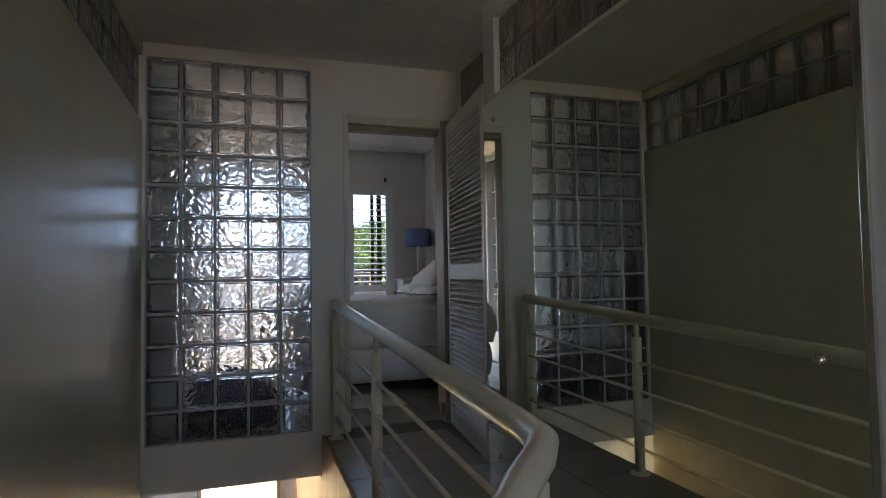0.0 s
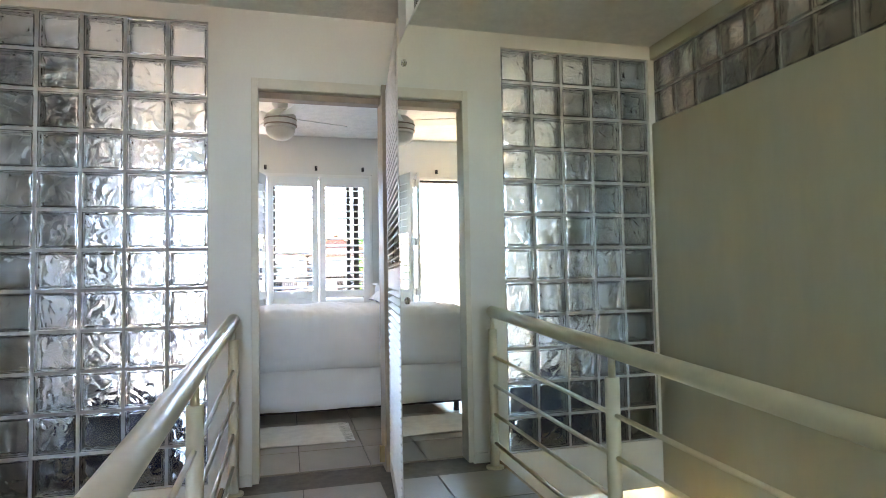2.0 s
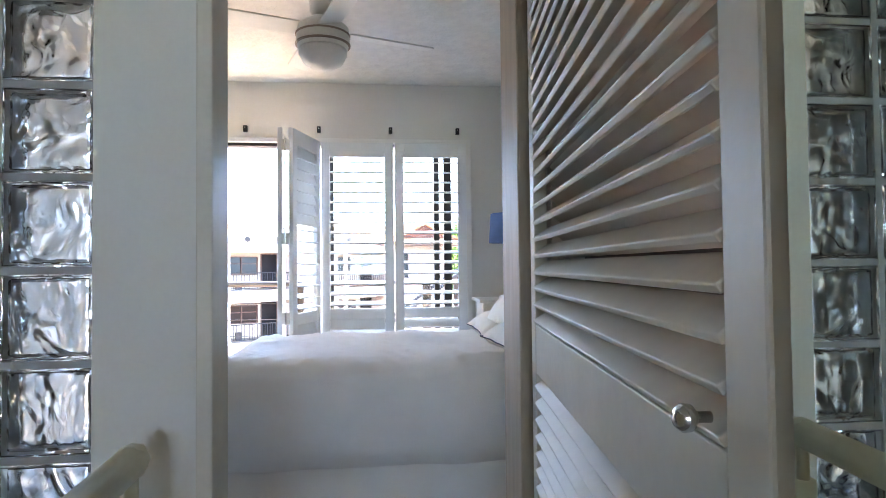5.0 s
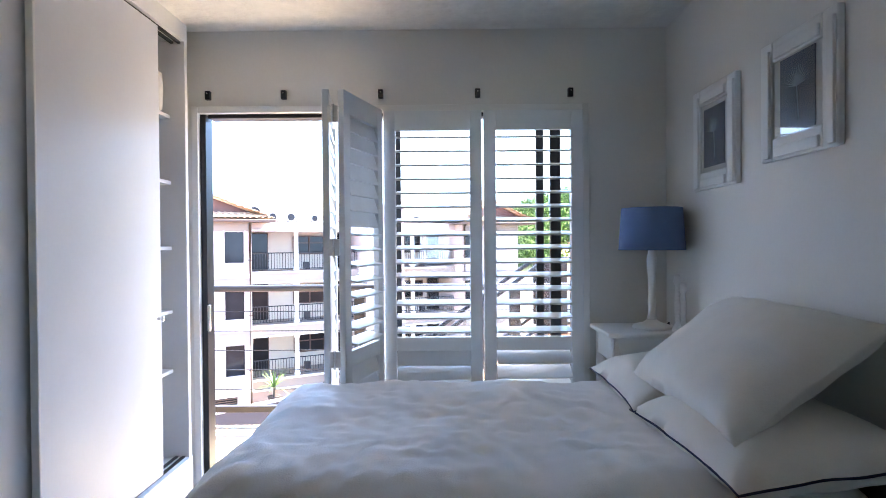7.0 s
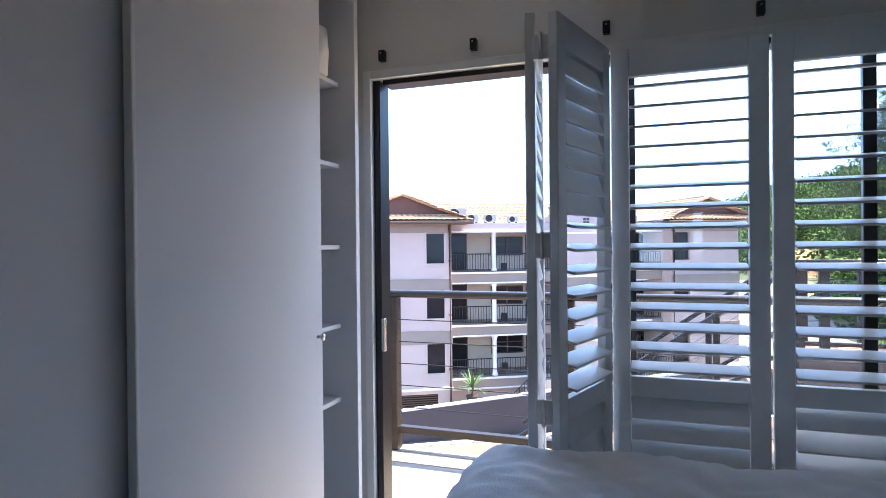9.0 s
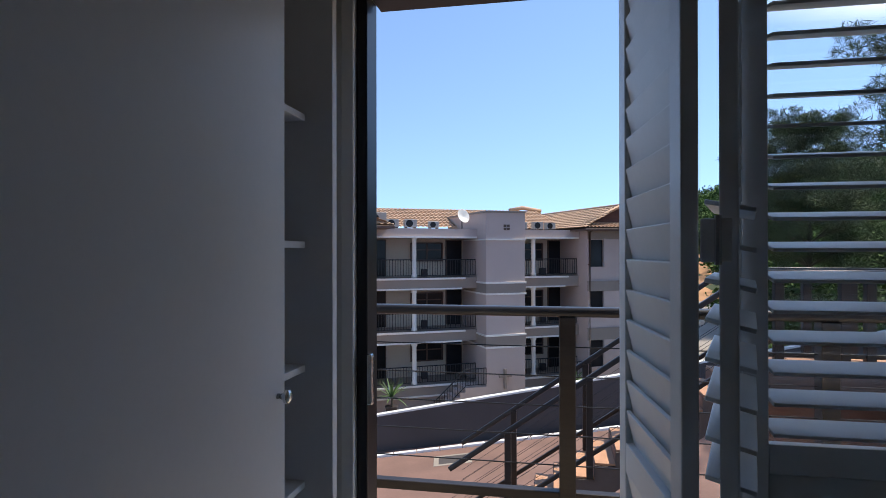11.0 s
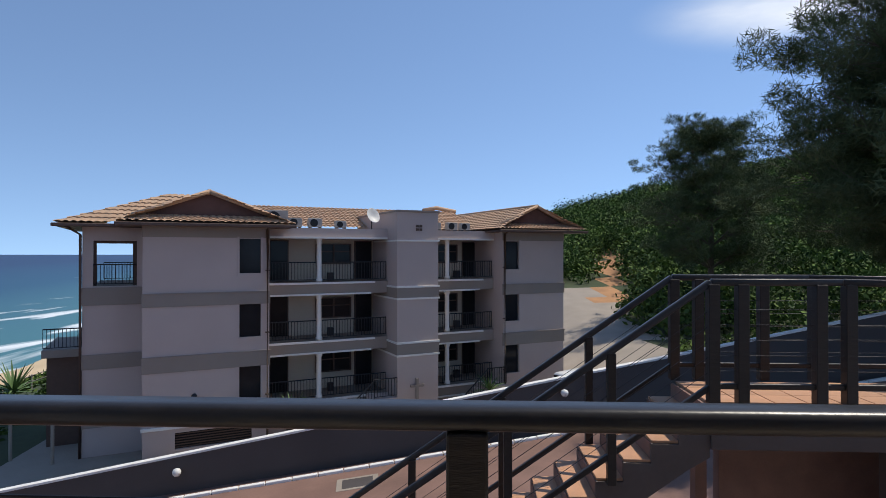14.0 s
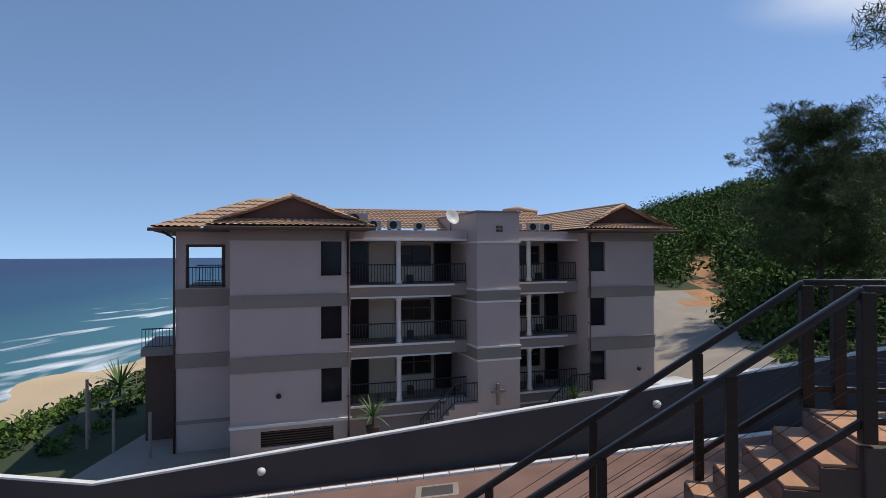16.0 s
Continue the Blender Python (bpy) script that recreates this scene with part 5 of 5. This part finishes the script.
def roofs(t):
    ze = 2.68

    def wing(a, b, zr, peak_z):
        y0, y1 = -0.75, 12.6
        xm = (a + b) / 2
        # front skirt of tiles, gable board and side slopes
        tiled_slope("roof_slope", ((a, y0, ze), (b, y0, ze), (a + 0.8, y0 + 1.1, ze + 0.36), (b - 0.8, y0 + 1.1, ze + 0.36)), t, 24, 4)
        tiled_slope("roof_slope", ((a, y1, ze), (a, y0, ze), (xm, y1, peak_z), (xm, y0 + 0.7, peak_z)), t, 40, 10)
        tiled_slope("roof_slope", ((b, y0, ze), (b, y1, ze), (xm, y0 + 0.7, peak_z), (xm, y1, peak_z)), t, 40, 10)
        g = bmesh.new()
        v = [g.verts.new(p) for p in ((a + 0.75, y0 + 0.95, ze + 0.28), (b - 0.75, y0 + 0.95, ze + 0.28), (xm, y0 + 0.95, peak_z - 0.05))]
        g.faces.new(v)
        ext = bmesh.ops.extrude_face_region(g, geom=g.faces[:])
        for q in (e for e in ext["geom"] if isinstance(e, bmesh.types.BMVert)):
            q.co.y += 0.15
        part("gable", g, GABLE, t, "rust-brown gable board")
        for s in (-1, 1):
            foot = (a + 0.55, y0 + 0.8, ze + 0.30) if s < 0 else (b - 0.55, y0 + 0.8, ze + 0.30)
            part("barge_tiles", tube([foot, (xm, y0 + 0.8, peak_z + 0.04)], 0.10, 8), ROOFTILE, t, "", True)
        part("ridge", tube([(xm, y0 + 0.75, peak_z + 0.03), (xm, y1, peak_z + 0.03)], 0.12, 8), ROOFTILE, t, "", True)
        part("gutter", box(a - 0.05, b + 0.05, y0 - 0.10, y0 + 0.02, ze - 0.16, ze - 0.01, 0.03), FASCIA, t, "brown gutter")
        part("roof_fill", box(a + 0.7, b - 0.7, y0 + 0.7, y1 - 0.4, ze - 0.04, ze + 0.30), FASCIA, t)
        part("soffit", box(a + 0.02, b - 0.02, y0 + 0.02, y1, ze - 0.14, ze - 0.05), FASCIA, t)
    wing(-0.95, 6.15, ze, 4.05)
    wing(17.0, 22.8, ze, 4.0)
    # the corner slope towards the sea and the long slope behind the parapet
    tiled_slope("roof_slope", ((-3.3, 13.0, ze), (-3.3, 1.4, ze), (1.0, 11.0, 4.3), (1.2, 4.6, 4.3)), t, 36, 10)
    tiled_slope("roof_slope", ((-3.3, 1.4, ze), (2.4, 1.4, ze), (1.2, 4.6, 4.3), (2.4, 4.6, 4.3)), t, 20, 8)
    tiled_slope("roof_slope", ((5.0, 4.0, 2.75), (18.5, 4.0, 2.75), (5.0, 8.0, 4.15), (18.5, 8.0, 4.15)), t, 50, 12)
    part("gutter", box(-3.4, -0.9, 1.28, 1.42, ze - 0.16, ze - 0.01, 0.03), FASCIA, t, "brown gutter")
    part("soffit", box(-3.3, 0.0, 1.42, 9.0, ze - 0.14, ze - 0.05), FASCIA, t)
    part("hip_top", tube([(16.4, 8.0, 4.2), (17.4, 8.0, 4.4), (18.8, 8.0, 4.2)], 0.14, 8), ROOFTILE, t, "", True)


roofs(building)


def ac_unit(x, y, s=1.0):
    t = thing("air_conditioner", "grey outdoor air-conditioner unit on the flat roof edge", "air conditioner", "rooftop air conditioners", BO @ Matrix.Translation((x, y, 2.62)))
    part("casing", box(-0.42 * s, 0.42 * s, -0.16, 0.16, 0.06, 0.62 * s, 0.02), UNITGREY, t)
    part("fan_grille", lathe([(0.24 * s, 0), (0.24 * s, 0.015), (0.2 * s, 0.02), (0.05, 0.02), (0.0, 0.03)], 20), WINDARK, t, "round dark fan grille", False, Matrix.Translation((-0.1 * s, -0.16, 0.34 * s)) @ pose(0, 0, 0, 90, 0, 0))
    for k in (-0.3, 0.3):
        part("foot", box(k * s - 0.04, k * s + 0.04, -0.18, 0.18, 0, 0.06), IRON, t)


for x, s in ((5.7, 1.35), (6.6, 0.8), (7.6, 0.8), (8.9, 0.65), (14.2, 0.7), (15.2, 0.75), (16.0, 0.7)):
    ac_unit(x, 1.5, s)


def dish():
    t = thing("satellite_dish", "white satellite dish beside the stair tower", "satellite dish", m=BO @ Matrix.Translation((10.6, 1.6, 2.62)))
    part("mast", tube([(0, 0, 0), (0, 0, 0.6)], 0.03, 8), IRON, t)
    part("reflector", lathe([(0.02, 0.0), (0.2, 0.03), (0.40, 0.12), (0.41, 0.12), (0.2, 0.015), (0.0, -0.02)], 24), PLASTIC, t, "", True, Matrix.Translation((0, -0.05, 0.7)) @ pose(0, 0, 0, 70, 0, 20))


dish()


# ---- plants ----
def leaves(name, centres, radii, per, size, material, label, category, seed, parent=None, droop=0.0, slim=0.5, flat=0.75):
    """Many small leaf faces, scattered through clumps."""
    rng = np.random.default_rng(seed)
    c = np.repeat(np.asarray(centres, float), per, axis=0)
    r = np.repeat(np.asarray(radii, float), per)
    d = rng.normal(size=c.shape)
    d /= np.linalg.norm(d, axis=1, keepdims=True)
    d[:, 2] *= flat
    p = c + d * (r * (0.55 + 0.45 * rng.random(len(r))))[:, None]
    u = rng.normal(size=p.shape) + d * 0.8
    u[:, 2] -= droop
    u /= np.linalg.norm(u, axis=1, keepdims=True)
    w = np.cross(u, rng.normal(size=p.shape))
    w /= np.linalg.norm(w, axis=1, keepdims=True)
    s = (size * (0.6 + 0.8 * rng.random(len(r))))[:, None]
    quad = np.stack([p - u * s, p + w * s * slim, p + u * s, p - w * s * slim], axis=1).reshape(-1, 3)
    me = bpy.data.meshes.new(name)
    me.from_pydata(quad.tolist(), [], np.arange(len(quad)).reshape(-1, 4).tolist())
    me.materials.append(material)
    ob = new(name, me)
    if parent is None:
        tagged(ob, label, category, "", "stuff")
    else:
        ob.parent = parent
    return ob


def bush():
    rng = random.Random(5)
    cs, rs = [], []
    while len(cs) < 3600:
        xc, zc = rng.uniform(8, 120), rng.uniform(40, 135)
        if xc > 0.95 * zc + 6 or xc < 17 + (zc - 25) * 0.28 and zc < 64:
            continue
        if abs(xc - 0.445 * zc) < 2.8 and 54 < zc < 84:
            continue
        x, y = at(xc, zc)
        r = rng.choice((0.8, 1.2, 1.7, 2.4, 3.2)) * rng.uniform(0.8, 1.2) * (0.7 + zc / 180)
        cs.append((x, y, ground_z(x, y) + r * 0.5))
        rs.append(r)
    leaves("hillside_bush", cs, rs, [int(22 + 17 * r * r) for r in rs], 0.24, BUSH, "dense green coastal bush covering the hillside", "bushes", 8)
    cs, rs = [], []
    while len(cs) < 900:
        xc, zc = rng.uniform(-37, -21), rng.uniform(26, 95)
        if xc > -24 - 0.2 * (zc - 26) * (1 if zc < 40 else 0.4) + 2:
            continue
        x, y = at(xc, zc)
        r = rng.uniform(0.5, 1.2)
        cs.append((x, y, ground_z(x, y) + r * 0.3))
        rs.append(r)
    leaves("dune_bush", cs, rs, 30, 0.22, BUSH, "low green dune bushes above the beach", "bushes", 9)
    cs, rs = [], []
    for _ in range(260):
        xc, zc = rng.uniform(14, 34), rng.uniform(24.5, 38)
        x, y = at(xc, zc)
        if xc < 17 + (zc - 25) * 0.3:
            continue
        r = rng.uniform(0.4, 1.0)
        cs.append((x, y, ground_z(x, y) + r * 0.3))
        rs.append(r)
    for _ in range(170):
        xc, zc = rng.uniform(-25, -15.5), rng.uniform(26, 40)
        if xc > -17 + 0.1 * (26 - zc) or abs(xc + 19 + 0.15 * (zc - 26)) < 0.7:
            continue
        x, y = at(xc, zc)
        r = rng.uniform(0.25, 0.7)
        cs.append((x, y, ground_z(x, y) + r * 0.3))
        rs.append(r)
    leaves("verge_bush", cs, rs, 40, 0.16, BUSH, "green shrubs on the verge behind the wall", "bushes", 10)


bush()


def casuarina(base, height, spread, seed, n_limbs, density, dens_r):
    """A feathery tree: tapered trunk, forking limbs and drooping needle sprays."""
    t = thing("casuarina_tree", "tall feathery casuarina tree with dark drooping foliage", "tree", "casuarina trees", Matrix.Translation(base))
    rng = random.Random(seed)
    lean = rng.uniform(-0.6, 0.6)
    trunk = [(lean * (k / 8) ** 2, 0.3 * math.sin(k), height * 0.92 * k / 8) for k in range(9)]
    part("trunk", tube(trunk, 0.32, 10, None, 0.04), BARK, t, "", True)
    limbs = bmesh.new()
    cs, rs = [], []
    for i in range(n_limbs):
        f = 0.22 + 0.75 * i / n_limbs
        k = min(7, int(f / 0.92 * 8))
        p0 = Vector(trunk[k]).lerp(Vector(trunk[k + 1]), 0.5)
        ang = i * 2.4 + rng.uniform(-0.4, 0.4)
        ln = spread * (0.55 + 0.45 * rng.random()) * (1.15 - 0.75 * f)
        d = Vector((math.cos(ang), math.sin(ang), 0.35 + 0.6 * f))
        pts = [p0 + d * ln * s + Vector((0, 0, 0.12 * ln * s * s)) for s in (0, 0.33, 0.66, 1)]
        tube(pts, 0.09 * (1.2 - f), 6, limbs, 0.015)
        for s in (0.45, 0.65, 0.85, 1.0):
            for _ in range(4):
                q = p0 + d * ln * s + Vector((rng.gauss(0, 1), rng.gauss(0, 1), rng.gauss(0, 0.7))) * ln * 0.17
                tube([p0 + d * ln * (s - 0.25), q], 0.02, 4, limbs, 0.006)
                cs.append(q)
                rs.append(dens_r * (0.6 + 0.6 * rng.random()))
    part("branch", limbs, BARK, t)
    leaves("crown", [tuple(c) for c in cs], rs, int(density), 0.26, NEEDLE, "", "", seed, t, -0.5, 0.07, 0.55)


def on_ground(xc, zc, sink=0.2):
    x, y = at(xc, zc)
    return (x, y, ground_z(x, y) - sink)


casuarina(on_ground(29.0, 45), 16.5, 7.0, 21, 46, 100, 0.75)
casuarina((21.5, 33.5, ground_z(21.5, 33.5) - 0.3), 22.0, 10.0, 33, 74, 190, 1.0)
casuarina((25.0, 38.0, ground_z(25.0, 38.0) - 0.3), 19.0, 7.5, 35, 50, 180, 0.9)


def strappy(base, n, length, label, pot=False, trunk=0.0):
    t = thing("potted_palm" if pot else "strelitzia_plant", label, "plant", "", Matrix.Translation(base))
    rng = random.Random(int(abs(base[0]) * 100))
    z0 = trunk
    if pot:
        part("pot", lathe([(0.22, 0), (0.30, 0.45), (0.33, 0.5), (0.27, 0.5), (0.0, 0.46)], 18), CLAYPOT, t, "dark plant pot", True)
        z0 += 0.45
    if trunk:
        part("stem", tube([(0, 0, 0.4 if pot else 0), (0.03, 0, z0)], 0.06, 8), BARK, t)
    for i in range(n):
        ang, up = i * 2.4, rng.uniform(0.15, 1.2)
        d = Vector((math.cos(ang) * math.cos(up), math.sin(ang) * math.cos(up), math.sin(up)))
        side = Vector((-math.sin(ang), math.cos(ang), 0))
        bm = bmesh.new()
        prev = None
        for s in (0, 0.3, 0.6, 0.85, 1.0):
            c = Vector((0, 0, z0)) + d * length * s - Vector((0, 0, 0.45 * length * s * s * (1.1 - math.sin(up))))
            w = 0.045 * length * (1 - s) ** 0.6 + 0.002
            cur = (bm.verts.new(c - side * w), bm.verts.new(c + side * w))
            if prev:
                bm.faces.new((prev[0], prev[1], cur[1], cur[0]))
            prev = cur
        part("leaf", bm, ALOE, t)


for xl, zl in ((6.0, GROUND), (16.2, GROUND)):
    strappy(tuple(BO @ Vector((xl, -0.9, zl + 0.8))), 26, 1.2, "spiky palm in a dark pot by the entrance", True, 0.5)
    tagged(part("pot_stand", box(-0.5, 0.5, -0.5, 0.5, -0.6, 0.8, 0.02), STUCCO, None, "", False, BO @ Matrix.Translation((xl, -0.9, zl))), "stuccoed plinth below the potted palm", "plinth")
strappy(on_ground(-21.0, 38), 34, 2.2, "large spiky strelitzia beside the building", False, 0.8)


# ---- small things outside ----
def bollard(xc):
    x, y = at(xc, 22.1 + 0.03 * xc)
    t = thing("wall_lamp", "white globe lamp on the roadside wall", "lamp", "globe lamps along the wall", Matrix.Translation((x, y, -5.1 + 0.155 * xc - 0.5)))
    part("globe", lathe([(0.0, -0.16), (0.09, -0.13), (0.15, -0.05), (0.16, 0.02), (0.12, 0.11), (0, 0.16)], 18), PLASTIC, t, "", True)
    part("bracket", box(-0.03, 0.03, 0.1, 0.26, -0.04, 0.04), IRON, t)


for xc in (-6.9, 8.1):
    bollard(xc)


def parked_car():
    t = thing("parked_car", "white hatchback parked beyond the wall", "car", m=BO @ Matrix.Translation((20.2, -3.0, -6.2)) @ pose(0, 0, 0, 0, 0, 12))
    bm = box(-2.0, 2.0, -0.85, 0.85, 0.35, 0.95, 0.18)
    part("body", bm, CARPAINT, t, "", True)
    bm = box(-1.1, 1.3, -0.72, 0.72, 0.9, 1.45, 0.22)
    cabin = part("cabin", bm, CARPAINT, t, "", True)
    for y in (-0.725, 0.715):
        part("side_window", box(-0.9, 1.05, y, y + 0.012, 1.0, 1.32, 0.004), WINDARK, cabin)
    part("windscreen", box(-1.115, -1.09, -0.55, 0.55, 1.0, 1.32, 0.004), WINDARK, cabin)
    for x in (-1.25, 1.25):
        for y in (-0.8, 0.8):
            w = part("wheel", lathe([(0.18, -0.1), (0.32, -0.1), (0.33, 0.0), (0.32, 0.1), (0.18, 0.1)], 20), IRON, t, "", True, Matrix.Translation((x, y, 0.33)) @ pose(0, 0, 0, 90, 0, 0))
            part("rim", lathe([(0.0, -0.11), (0.18, -0.105), (0.18, 0.105), (0.0, 0.11)], 16), CHROME, w)


parked_car()


def boundary_posts():
    f = thing("boundary_fence", "weathered timber posts and rails along the beach path", "fence")
    for i in range(9):
        x, y, z = on_ground(-33 + 1.4 * i, 38 + 0.9 * i, 0)
        part("post", tube([(x, y, z - 0.2), (x, y, z + 1.0)], 0.05, 6), CONCRETE, f)
        if i:
            for h in (0.5, 0.92):
                part("rail", tube([(px, py, pz + h), (x, y, z + h)], 0.03, 5), CONCRETE, f)
        px, py, pz = x, y, z
    for xc, zc, h in ((-16.5, 27, 3.4), (-15.0, 26.5, 2.2), (-13.0, 25.8, 2.2), (-17.3, 28.5, 2.5)):
        x, y, z = on_ground(xc, zc, 0.2)
        tagged(part("timber_pole", tube([(x, y, z), (x, y, z + h)], 0.07, 8), CONCRETE), "weathered grey timber pole by the beach steps", "pole", "timber poles")


boundary_posts()


def drain_cover():
    x, y = at(-0.3, 20.3)
    t = thing("drain_cover", "iron drain cover in a pale concrete frame", "drain cover", m=Matrix.Translation((x, y, ground_z(x, y))) @ pose(0, 0, 0, 0, -6.3, 10.7))
    part("frame", box(-0.75, 0.75, -0.55, 0.55, -0.05, 0.012, 0.004), CONCRETE, t)
    part("grate", box(-0.55, 0.55, -0.4, 0.4, 0.0, 0.018, 0.004), ROADWALL, t)


drain_cover()

# ---- floor tiles, last ----
tile = mesh_of(box(0.003, 0.397, 0.003, 0.397, -0.011, 0.0, 0.002), "tile", TILE)
spots = [(XE + 0.4 * i, y, -0.001) for i in range(2) for y in (-2.1 + 0.4 * k for k in range(15))]
pieces("tile", tile, spots, bpy.data.objects["floor"])
pieces("tile", tile, [(-0.31 + 0.4 * i, YB + 0.01 + 0.4 * k, -0.001) for i in range(6) for k in range(6)], bpy.data.objects["floor_bedroom"])
